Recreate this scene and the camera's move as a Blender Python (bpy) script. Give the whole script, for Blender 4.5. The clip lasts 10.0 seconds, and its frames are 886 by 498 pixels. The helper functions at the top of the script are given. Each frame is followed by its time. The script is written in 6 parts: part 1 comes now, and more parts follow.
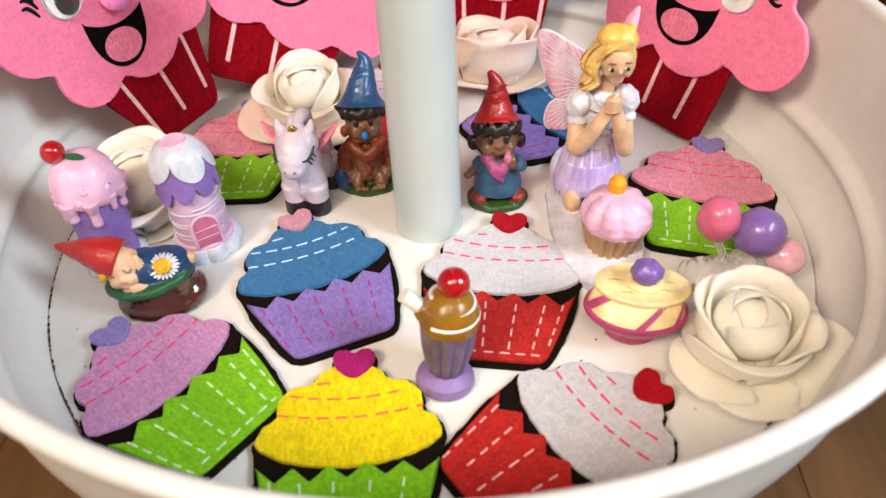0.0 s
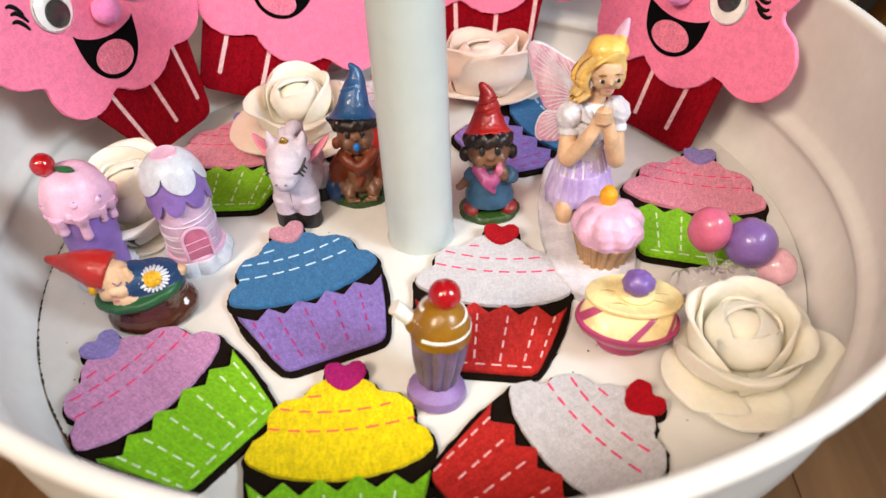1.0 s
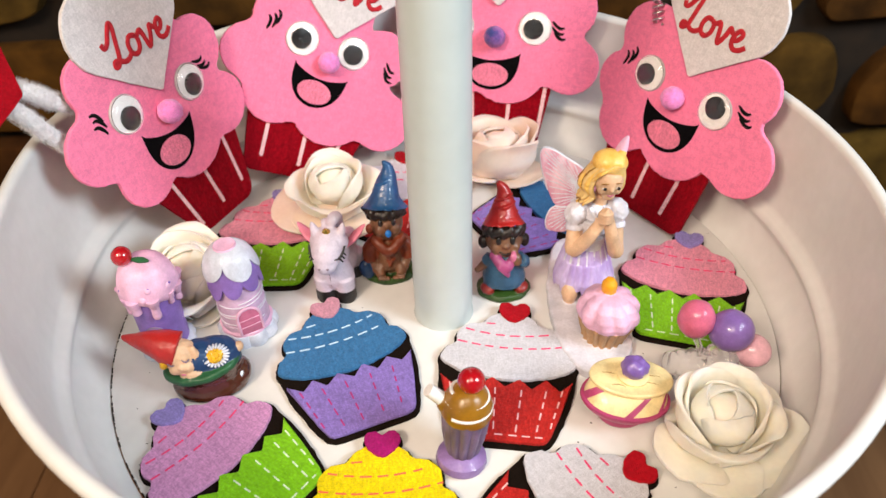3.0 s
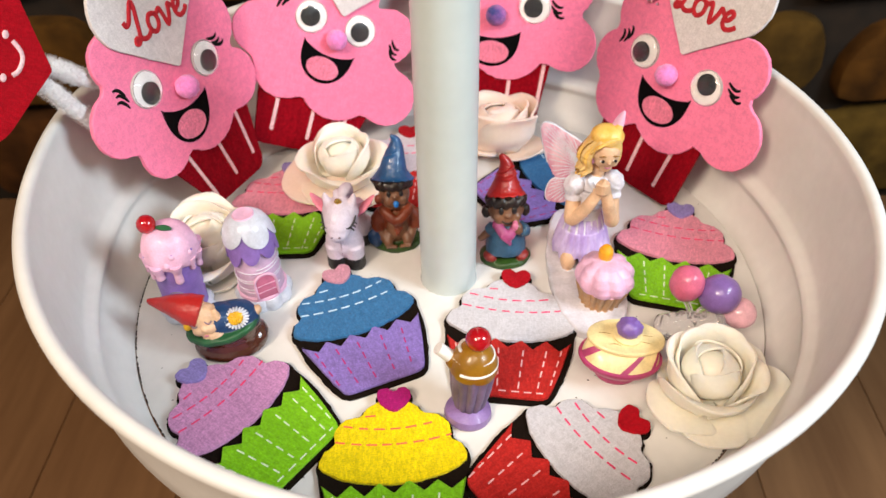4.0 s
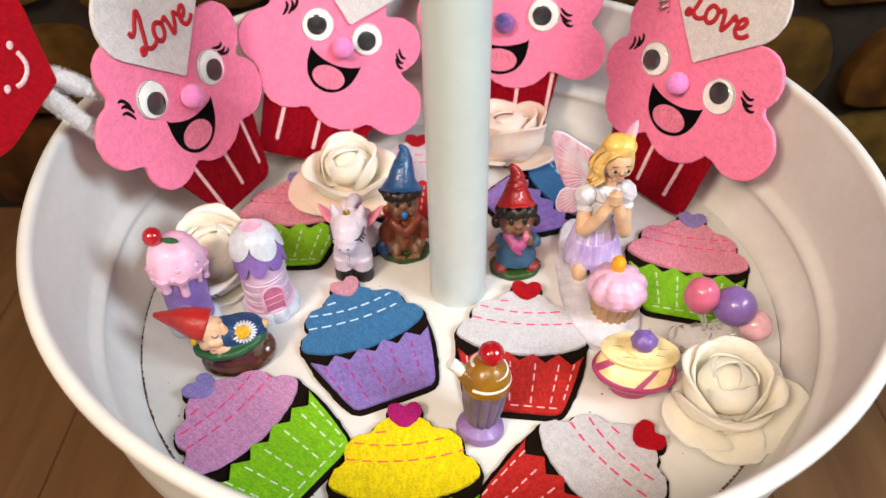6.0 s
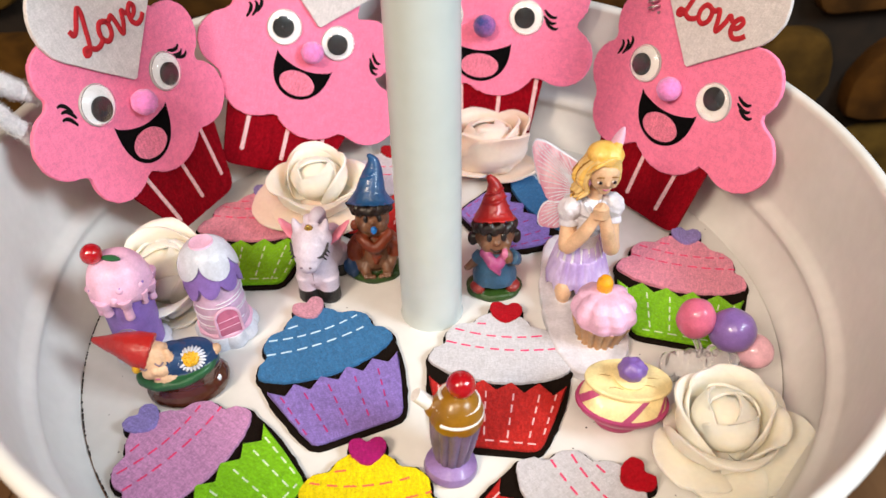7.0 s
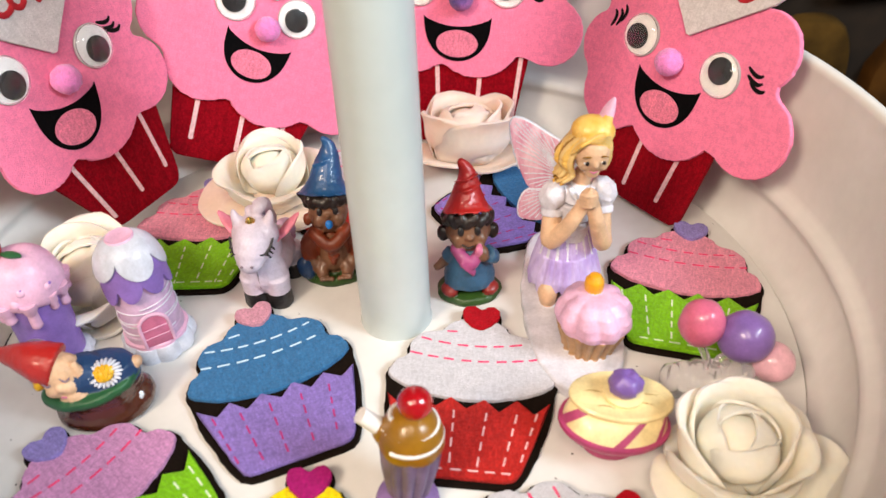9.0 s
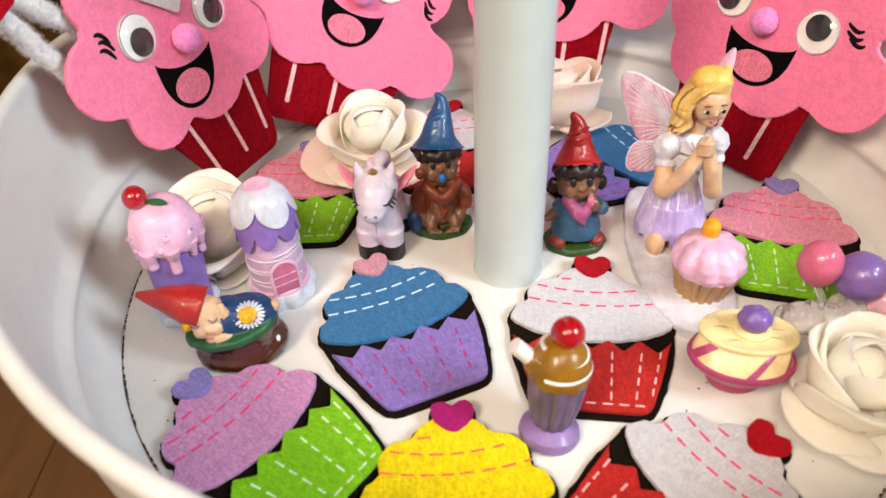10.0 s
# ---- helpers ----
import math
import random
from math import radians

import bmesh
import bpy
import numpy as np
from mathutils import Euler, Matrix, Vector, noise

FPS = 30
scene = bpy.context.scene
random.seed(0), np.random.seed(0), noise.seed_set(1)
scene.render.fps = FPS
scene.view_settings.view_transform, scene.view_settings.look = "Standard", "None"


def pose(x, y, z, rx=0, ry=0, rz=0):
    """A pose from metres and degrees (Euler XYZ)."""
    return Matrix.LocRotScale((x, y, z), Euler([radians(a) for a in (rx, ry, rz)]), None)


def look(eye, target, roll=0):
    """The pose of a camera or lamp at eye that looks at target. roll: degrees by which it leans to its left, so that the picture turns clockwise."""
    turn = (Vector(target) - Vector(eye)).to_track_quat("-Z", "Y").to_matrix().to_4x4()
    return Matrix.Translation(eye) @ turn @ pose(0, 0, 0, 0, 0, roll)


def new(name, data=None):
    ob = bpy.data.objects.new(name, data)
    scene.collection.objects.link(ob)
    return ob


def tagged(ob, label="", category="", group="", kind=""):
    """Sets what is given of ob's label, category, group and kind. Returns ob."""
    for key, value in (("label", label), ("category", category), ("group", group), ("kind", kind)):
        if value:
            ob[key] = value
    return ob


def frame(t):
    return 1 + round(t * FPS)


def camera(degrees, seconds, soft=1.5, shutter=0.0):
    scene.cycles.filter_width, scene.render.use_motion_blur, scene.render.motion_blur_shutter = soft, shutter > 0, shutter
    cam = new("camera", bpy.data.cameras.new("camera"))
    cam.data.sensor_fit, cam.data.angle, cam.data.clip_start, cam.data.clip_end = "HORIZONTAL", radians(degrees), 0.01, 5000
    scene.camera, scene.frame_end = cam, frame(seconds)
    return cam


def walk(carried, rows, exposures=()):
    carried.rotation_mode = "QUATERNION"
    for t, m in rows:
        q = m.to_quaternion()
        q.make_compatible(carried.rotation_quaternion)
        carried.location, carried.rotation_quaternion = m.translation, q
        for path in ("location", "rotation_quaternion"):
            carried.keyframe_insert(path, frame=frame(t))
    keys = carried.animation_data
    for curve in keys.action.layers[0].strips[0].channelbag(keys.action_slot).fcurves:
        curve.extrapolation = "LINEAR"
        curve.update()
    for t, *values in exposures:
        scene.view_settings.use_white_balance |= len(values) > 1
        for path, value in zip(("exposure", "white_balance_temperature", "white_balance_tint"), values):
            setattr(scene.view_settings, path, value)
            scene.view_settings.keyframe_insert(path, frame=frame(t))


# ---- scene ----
cam = camera(58.30, 10.0)
cam.data.dof.use_dof, cam.data.dof.focus_distance, cam.data.dof.aperture_fstop = True, 0.285, 15.0
PATH = [
    (0, (0.01751, -0.21769, 0.18312), (0.00416, 0.00490, -0.01756), -2.923),
    (0.5, (0.01610, -0.21712, 0.18392), (0.00413, 0.00575, -0.01654), -2.823),
    (1, (0.01886, -0.21724, 0.18289), (0.00715, 0.00819, -0.01470), -2.794),
    (1.5, (0.01690, -0.21693, 0.18335), (0.00503, 0.01127, -0.01103), -2.659),
    (2, (0.01712, -0.21958, 0.19067), (0.00539, 0.01073, -0.00122), -2.383),
    (2.5, (0.01454, -0.22234, 0.21187), (0.00321, 0.00824, 0.02029), -2.132),
    (4, (0.00444, -0.24612, 0.23666), (-0.00157, -0.02287, 0.03634), -1.172),
    (4.5, (0.00482, -0.24357, 0.23744), (-0.00088, -0.02110, 0.03625), -1.256),
    (5, (0.00364, -0.24156, 0.23664), (-0.00184, -0.01879, 0.03578), -1.288),
    (6.5, (-0.00009, -0.24024, 0.23378), (-0.00638, -0.01407, 0.03678), -1.348),
    (7, (0.01014, -0.22077, 0.21829), (0.00461, 0.00795, 0.02424), -1.212),
    (7.5, (0.02527, -0.19651, 0.19651), (0.02027, 0.03547, 0.00635), -1.105),
    (8, (0.02738, -0.19079, 0.18862), (0.02145, 0.04295, 0.00066), -1.298),
    (8.5, (0.02883, -0.18896, 0.18399), (0.02179, 0.04511, -0.00351), -1.596),
    (9, (0.02413, -0.19357, 0.18610), (0.01493, 0.03916, -0.00298), -2.105),
    (9.5, (-0.00088, -0.19842, 0.18444), (-0.01071, 0.03255, -0.00676), -2.364),
    (10, (-0.01550, -0.21030, 0.18237), (-0.02313, 0.02068, -0.00892), -2.181),
]
walk(cam, [(t, look(eye, target, roll)) for t, eye, target, roll in PATH])
from mathutils.bvhtree import BVHTree
from mathutils.geometry import tessellate_polygon

# ---- world and light ----
world = bpy.data.worlds.new("room_light")
scene.world = world
world.use_nodes = True
wbg = world.node_tree.nodes["Background"]
wbg.inputs[0].default_value, wbg.inputs[1].default_value = (1.0, 0.92, 0.86, 1), 0.76


def area_lamp(name, eye, target, size, watts, colour):
    d = bpy.data.lights.new(name, "AREA")
    d.shape, d.size, d.energy, d.color = "DISK", size, watts, colour
    ob = new(name, d)
    ob.matrix_world = look(eye, target)
    return ob


# unseen warm disk added at front left to brighten the tray's right side
area_lamp("warm_left_fill", (-0.46, -0.66, 0.78), (0.0, 0.02, 0.02), 0.28, 9.4, (1.0, 0.81, 0.62))
# added front fill, out of view and hung well below the ceiling
area_lamp("warm_front_fill", (0.02, -0.58, 0.86), (0.0, 0.06, 0.06), 0.44, 4.6, (1.0, 0.82, 0.67))
# cool disk added inside the windowless room to tint the left side
area_lamp("cool_right_fill", (0.58, -0.30, 0.52), (-0.04, 0.0, 0.03), 0.30, 6.4, (0.80, 0.92, 1.0))

# ---- materials ----


def mat(name, colour, rough=0.5, vary=0.12, scale=60.0, fine=0.0, bump=0.0, bump_scale=300.0, metal=0.0, sheen=0.0,
        sub=0.0, coat=0.0, spec=0.5, fine_by=9, stretch=(1, 1, 1), second=None, spots=None, transmission=0.0, ior=1.45, fibre=0.0):
    """A painted, felt, foam or resin surface: base colour varied at two scales, with fine relief. Scales are per metre."""
    m = bpy.data.materials.new(name)
    m.use_nodes = True
    nt = m.node_tree
    b = nt.nodes["Principled BSDF"]
    b.inputs["Roughness"].default_value, b.inputs["Metallic"].default_value = rough, metal
    b.inputs["Sheen Weight"].default_value, b.inputs["Coat Weight"].default_value = sheen, coat
    b.inputs["Coat Roughness"].default_value = 0.12
    b.inputs["Specular IOR Level"].default_value = spec
    b.inputs["Subsurface Weight"].default_value = sub
    b.inputs["Subsurface Radius"].default_value = (0.0055, 0.0045, 0.0035)
    b.inputs["Subsurface Scale"].default_value = 1.0
    b.inputs["Transmission Weight"].default_value, b.inputs["IOR"].default_value = transmission, ior
    tc = nt.nodes.new("ShaderNodeTexCoord")
    mp = nt.nodes.new("ShaderNodeMapping")
    mp.inputs["Scale"].default_value = stretch
    nt.links.new(tc.outputs["Object"], mp.inputs["Vector"])
    info = nt.nodes.new("ShaderNodeObjectInfo")
    shift = nt.nodes.new("ShaderNodeVectorMath")
    shift.operation = "ADD"
    nt.links.new(mp.outputs[0], shift.inputs[0])
    nt.links.new(info.outputs["Random"], shift.inputs[1])
    n1 = nt.nodes.new("ShaderNodeTexNoise")
    n1.inputs["Scale"].default_value, n1.inputs["Detail"].default_value = scale, 4.0
    nt.links.new(shift.outputs[0], n1.inputs["Vector"])
    n2 = nt.nodes.new("ShaderNodeTexNoise")
    n2.inputs["Scale"].default_value, n2.inputs["Detail"].default_value = scale * fine_by, 3.0
    nt.links.new(shift.outputs[0], n2.inputs["Vector"])
    ramp = nt.nodes.new("ShaderNodeValToRGB")
    lo = [max(0, c * (1 - vary)) for c in colour]
    hi = list(second) if second else [min(1, c * (1 + vary)) for c in colour]
    ramp.color_ramp.elements[0].position, ramp.color_ramp.elements[1].position = 0.32, 0.68
    ramp.color_ramp.elements[0].color, ramp.color_ramp.elements[1].color = (*lo, 1), (*hi, 1)
    nt.links.new(n1.outputs["Fac"], ramp.inputs["Fac"])
    out = ramp.outputs["Color"]
    if fine > 0:
        r2 = nt.nodes.new("ShaderNodeMapRange")
        r2.inputs["From Min"].default_value, r2.inputs["From Max"].default_value = 0.3, 0.7
        r2.inputs["To Min"].default_value, r2.inputs["To Max"].default_value = 1 - fine, 1 + fine * 0.6
        nt.links.new(n2.outputs["Fac"], r2.inputs["Value"])
        mul = nt.nodes.new("ShaderNodeMix")
        mul.data_type, mul.blend_type = "RGBA", "MULTIPLY"
        mul.inputs["Factor"].default_value = 1.0
        nt.links.new(out, mul.inputs["A"])
        nt.links.new(r2.outputs[0], mul.inputs["B"])
        out = mul.outputs["Result"]
    if fibre > 0:
        fm = nt.nodes.new("ShaderNodeMapping")
        fm.inputs["Rotation"].default_value, fm.inputs["Scale"].default_value = (0, 0, 0.5), (1.0, 0.14, 1.0)
        nt.links.new(shift.outputs[0], fm.inputs["Vector"])
        n4 = nt.nodes.new("ShaderNodeTexNoise")
        n4.inputs["Scale"].default_value, n4.inputs["Detail"].default_value, n4.inputs["Distortion"].default_value = 900.0, 3.0, 1.5
        nt.links.new(fm.outputs[0], n4.inputs["Vector"])
        r4 = nt.nodes.new("ShaderNodeMapRange")
        r4.inputs["From Min"].default_value, r4.inputs["From Max"].default_value = 0.35, 0.68
        r4.inputs["To Min"].default_value, r4.inputs["To Max"].default_value = 1 - fibre * 0.7, 1 + fibre
        nt.links.new(n4.outputs["Fac"], r4.inputs["Value"])
        mf = nt.nodes.new("ShaderNodeMix")
        mf.data_type, mf.blend_type = "RGBA", "MULTIPLY"
        mf.inputs["Factor"].default_value = 1.0
        nt.links.new(out, mf.inputs["A"])
        nt.links.new(r4.outputs[0], mf.inputs["B"])
        out = mf.outputs["Result"]
    if spots:
        vo = nt.nodes.new("ShaderNodeTexNoise")
        vo.inputs["Scale"].default_value, vo.inputs["Detail"].default_value = spots[1], 2.0
        nt.links.new(shift.outputs[0], vo.inputs["Vector"])
        sr = nt.nodes.new("ShaderNodeMapRange")
        sr.inputs["From Min"].default_value, sr.inputs["From Max"].default_value = spots[2], spots[2] + 0.03
        nt.links.new(vo.outputs["Fac"], sr.inputs["Value"])
        mx = nt.nodes.new("ShaderNodeMix")
        mx.data_type = "RGBA"
        nt.links.new(sr.outputs[0], mx.inputs["Factor"])
        nt.links.new(out, mx.inputs["A"])
        mx.inputs["B"].default_value = (*spots[0], 1)
        out = mx.outputs["Result"]
    nt.links.new(out, b.inputs["Base Color"])
    if bump > 0:
        n3 = nt.nodes.new("ShaderNodeTexNoise")
        n3.inputs["Scale"].default_value, n3.inputs["Detail"].default_value = bump_scale, 5.0
        nt.links.new(shift.outputs[0], n3.inputs["Vector"])
        bp = nt.nodes.new("ShaderNodeBump")
        bp.inputs["Strength"].default_value, bp.inputs["Distance"].default_value = bump, 0.0006
        nt.links.new(n3.outputs["Fac"], bp.inputs["Height"])
        nt.links.new(bp.outputs[0], b.inputs["Normal"])
    return m


def felt(name, colour, second=None, sheen=0.10, fine=0.20):
    return mat(name, colour, rough=0.95, vary=0.06, scale=260, fine=fine, bump=0.8, bump_scale=1900, sheen=sheen, spec=0.08, fine_by=4, stretch=(1, 2.0, 1), second=second, fibre=fine * 0.9)


def paint(name, colour, rough=0.45, vary=0.17, coat=0.12, bump=0.2, **kw):
    return mat(name, colour, rough=rough, vary=vary, scale=140, fine=0.08, bump=bump, bump_scale=500, coat=coat, **kw)


F_BLUE, F_PURPLE = felt("blue_felt", (0.036, 0.16, 0.36)), felt("violet_felt", (0.25, 0.17, 0.52))
F_LIME, F_YELLOW = felt("lime_felt", (0.22, 0.56, 0.008)), felt("yellow_felt", (0.88, 0.68, 0.0))
F_MAUVE, F_ROSE = felt("mauve_felt", (0.58, 0.27, 0.50)), felt("rose_felt", (0.72, 0.27, 0.38))
F_WHITE, F_RED = felt("white_felt", (0.63, 0.625, 0.68), fine=0.10), felt("red_felt", (0.50, 0.022, 0.018), sheen=0.05, fine=0.24)
F_DARK = felt("dark_brown_felt", (0.010, 0.006, 0.004), sheen=0.0)
F_HEARTRED, F_MAGENTA = felt("crimson_felt", (0.40, 0.004, 0.012), sheen=0.03), felt("magenta_felt", (0.38, 0.01, 0.15), sheen=0.05)
F_LAVENDER, F_PINKHEART = felt("lavender_felt", (0.25, 0.20, 0.50)), felt("dusty_pink_felt", (0.56, 0.26, 0.34))
F_HOTPINK = felt("hot_pink_felt", (0.95, 0.235, 0.41), fine=0.08)
F_DEEPRED = felt("deep_red_felt", (0.25, 0.002, 0.009), sheen=0.01, fine=0.30)
F_BLACK, F_TONGUE = felt("black_felt", (0.0025, 0.0025, 0.003), sheen=0.0), felt("tongue_pink_felt", (0.80, 0.22, 0.34))
F_HEARTWHITE = felt("soft_white_felt", (0.71, 0.68, 0.69), fine=0.09)
S_PINK, S_LIGHTBLUE = mat("hot_pink_print", (0.78, 0.05, 0.17), rough=0.8, vary=0.2, scale=500), mat("pale_blue_print", (0.50, 0.72, 0.88), rough=0.8)
S_WHITE, S_MAGENTA = mat("white_print", (0.68, 0.78, 0.52), rough=0.8, vary=0.2, scale=500), mat("magenta_print", (0.42, 0.03, 0.19), rough=0.8, vary=0.2, scale=500)
S_ORANGE, S_PALEPINK = mat("orange_red_print", (0.90, 0.16, 0.06), rough=0.8), mat("pale_pink_print", (0.82, 0.45, 0.44), rough=0.8, vary=0.2, scale=500)
STRIPE = mat("pink_white_glitter_print", (0.80, 0.52, 0.54), rough=0.55, vary=0.2, scale=900, fine=0.2)
INK = mat("black_ink", (0.006, 0.006, 0.006), rough=0.8, spec=0.1)
LETTER_RED = mat("red_flocked_print", (0.42, 0.01, 0.02), rough=0.8, vary=0.2, scale=500)
POMPOM = mat("pink_pompom_fibre", (0.93, 0.26, 0.66), rough=1.0, vary=0.15, scale=700, fine=0.25, bump=0.9, bump_scale=2500, sheen=0.4)
EYE_WHITE = mat("milky_plastic", (0.42, 0.40, 0.40), rough=0.35, vary=0.08)
POMPOM_BLUE = mat("blue_violet_pompom_fibre", (0.06, 0.07, 0.32), rough=1.0, vary=0.2, scale=130, fine=0.25, bump=0.9, bump_scale=2500, sheen=0.2, second=(0.55, 0.16, 0.50))
EYE_CLEAR = mat("clear_plastic_dome", (1, 1, 1), rough=0.04, vary=0.0, transmission=1.0, ior=1.42)
PUPIL = mat("black_pupil_plastic", (0.012, 0.012, 0.013), rough=0.25, vary=0.1)
FUZZ = mat("white_chenille", (0.86, 0.84, 0.84), rough=1.0, vary=0.1, scale=600, fine=0.2, sheen=0.4)
FOAM = mat("cream_foam", (0.92, 0.86, 0.72), rough=0.7, vary=0.04, scale=60, fine=0.03, bump=0.08, bump_scale=900, sub=0.7, second=(0.91, 0.86, 0.75))
FOAM_PINK = mat("blush_foam", (0.82, 0.64, 0.53), rough=0.7, vary=0.05, scale=60, fine=0.03, bump=0.08, bump_scale=900, sub=0.7, second=(0.83, 0.69, 0.60))
ENAMEL = mat("white_enamel", (0.72, 0.71, 0.69), rough=0.40, vary=0.05, scale=22, fine=0.03, bump=0.08, bump_scale=45, coat=0.1, second=(0.75, 0.745, 0.73))
ENAMEL_POLE = mat("pale_grey_enamel", (0.51, 0.575, 0.575), rough=0.26, vary=0.04, scale=20, fine=0.02, bump=0.04, bump_scale=60, coat=0.2)
SEAM_DARK = mat("chipped_bare_metal", (0.015, 0.013, 0.012), rough=0.7, vary=0.3)
P_PINK, P_LILAC = paint("pastel_pink_paint", (0.71, 0.42, 0.59)), paint("lilac_paint", (0.24, 0.14, 0.45))
P_MAUVE, P_ICE = paint("pale_mauve_paint", (0.56, 0.38, 0.55)), paint("glossy_white_paint", (0.58, 0.61, 0.71), coat=0.4)
P_ROSEDOOR = paint("rose_door_paint", (0.52, 0.14, 0.25))
P_RED, P_CHERRY = paint("red_paint", (0.38, 0.012, 0.010), coat=0.35), paint("glossy_cherry_paint", (0.40, 0.006, 0.012), rough=0.15, coat=0.8)
P_GREEN, P_GRASS = paint("leaf_green_paint", (0.016, 0.10, 0.035)), paint("grass_green_paint", (0.020, 0.055, 0.007), vary=0.35, bump=0.8)
P_SKIN, P_BROWNSKIN = paint("flesh_paint", (0.66, 0.43, 0.27), vary=0.2, coat=0.1), paint("brown_clay_paint", (0.16, 0.072, 0.036), vary=0.3, coat=0.2)
P_NAVY, P_BLUE = paint("navy_paint", (0.012, 0.045, 0.13)), paint("blue_paint", (0.010, 0.068, 0.19), vary=0.25, coat=0.3)
P_STEEL = paint("denim_blue_paint", (0.030, 0.092, 0.17), vary=0.25, coat=0.15)
P_BOOT, P_YELLOW = paint("chestnut_glaze", (0.07, 0.02, 0.010), rough=0.2, coat=0.6), paint("golden_yellow_paint", (0.75, 0.42, 0.01))
P_WHITE, P_GREYWHITE = paint("white_paint", (0.78, 0.77, 0.76)), paint("cool_white_paint", (0.64, 0.63, 0.70), coat=0.1)
P_UNICORN, P_HOOF = paint("pale_lilac_white_paint", (0.60, 0.53, 0.63), vary=0.08, coat=0.15), paint("charcoal_paint", (0.015, 0.013, 0.014))
P_WINGPINK, P_GOLD = paint("pink_ear_paint", (0.80, 0.25, 0.36)), mat("gold_paint", (0.75, 0.50, 0.12), rough=0.25, metal=1.0)
P_HAIRDARK, P_ORANGE = paint("dark_brown_hair_paint", (0.014, 0.008, 0.006)), paint("rust_orange_paint", (0.17, 0.030, 0.008), vary=0.3)
P_PACIFIER, P_SCARF = paint("bright_blue_paint", (0.01, 0.18, 0.62)), paint("orchid_pink_paint", (0.34, 0.06, 0.18))
P_BLONDE, P_HATGOLD = paint("blonde_paint", (0.72, 0.46, 0.14), second=(0.80, 0.60, 0.28)), paint("yellow_cap_paint", (0.80, 0.40, 0.03), second=(0.85, 0.60, 0.18))
P_DRESS = paint("lilac_dress_paint", (0.34, 0.20, 0.60), coat=0.05, second=(0.62, 0.52, 0.78), stretch=(1, 1, 0.25))
P_WING = paint("pearl_pink_wing_paint", (0.62, 0.22, 0.36), coat=0.3, second=(0.78, 0.58, 0.68), stretch=(2.0, 1, 0.5))
P_CUPPAPER, P_EYEDOT = paint("tan_paper_paint", (0.42, 0.24, 0.10)), paint("black_eye_paint", (0.01, 0.008, 0.008), coat=0.3)
P_GLASSPURPLE, P_BASEPURPLE = paint("dusty_violet_paint", (0.15, 0.11, 0.20), vary=0.3), paint("violet_paint", (0.27, 0.17, 0.41), coat=0.3)
P_CARAMEL, P_CREAM = paint("caramel_paint", (0.27, 0.125, 0.008), rough=0.32, coat=0.25), paint("vanilla_paint", (0.80, 0.66, 0.34), coat=0.2)
P_PLUM, P_BERRY = paint("plum_pink_paint", (0.40, 0.05, 0.15), coat=0.4), paint("berry_violet_paint", (0.20, 0.11, 0.40), coat=0.3)
P_BALLOON1, P_BALLOON2 = paint("balloon_pink_paint", (0.60, 0.13, 0.23), rough=0.32, coat=0.3), paint("balloon_violet_paint", (0.21, 0.12, 0.38), rough=0.3, coat=0.35)
P_BALLOON3 = paint("balloon_pale_pink_paint", (0.80, 0.46, 0.56), rough=0.22, coat=0.5)
CLEAR = mat("clear_resin", (0.98, 0.98, 0.98), rough=0.06, vary=0.0, transmission=0.86, ior=1.45)
CLASP = mat("silvery_wire", (0.62, 0.56, 0.55), rough=0.3, metal=1.0)
P_GREY = paint("grey_line_paint", (0.22, 0.16, 0.20))
P_SHOERED = paint("dull_red_shoe_paint", (0.22, 0.018, 0.014))
P_CANDLE = paint("orange_candle_paint", (0.80, 0.36, 0.008), coat=0.4)


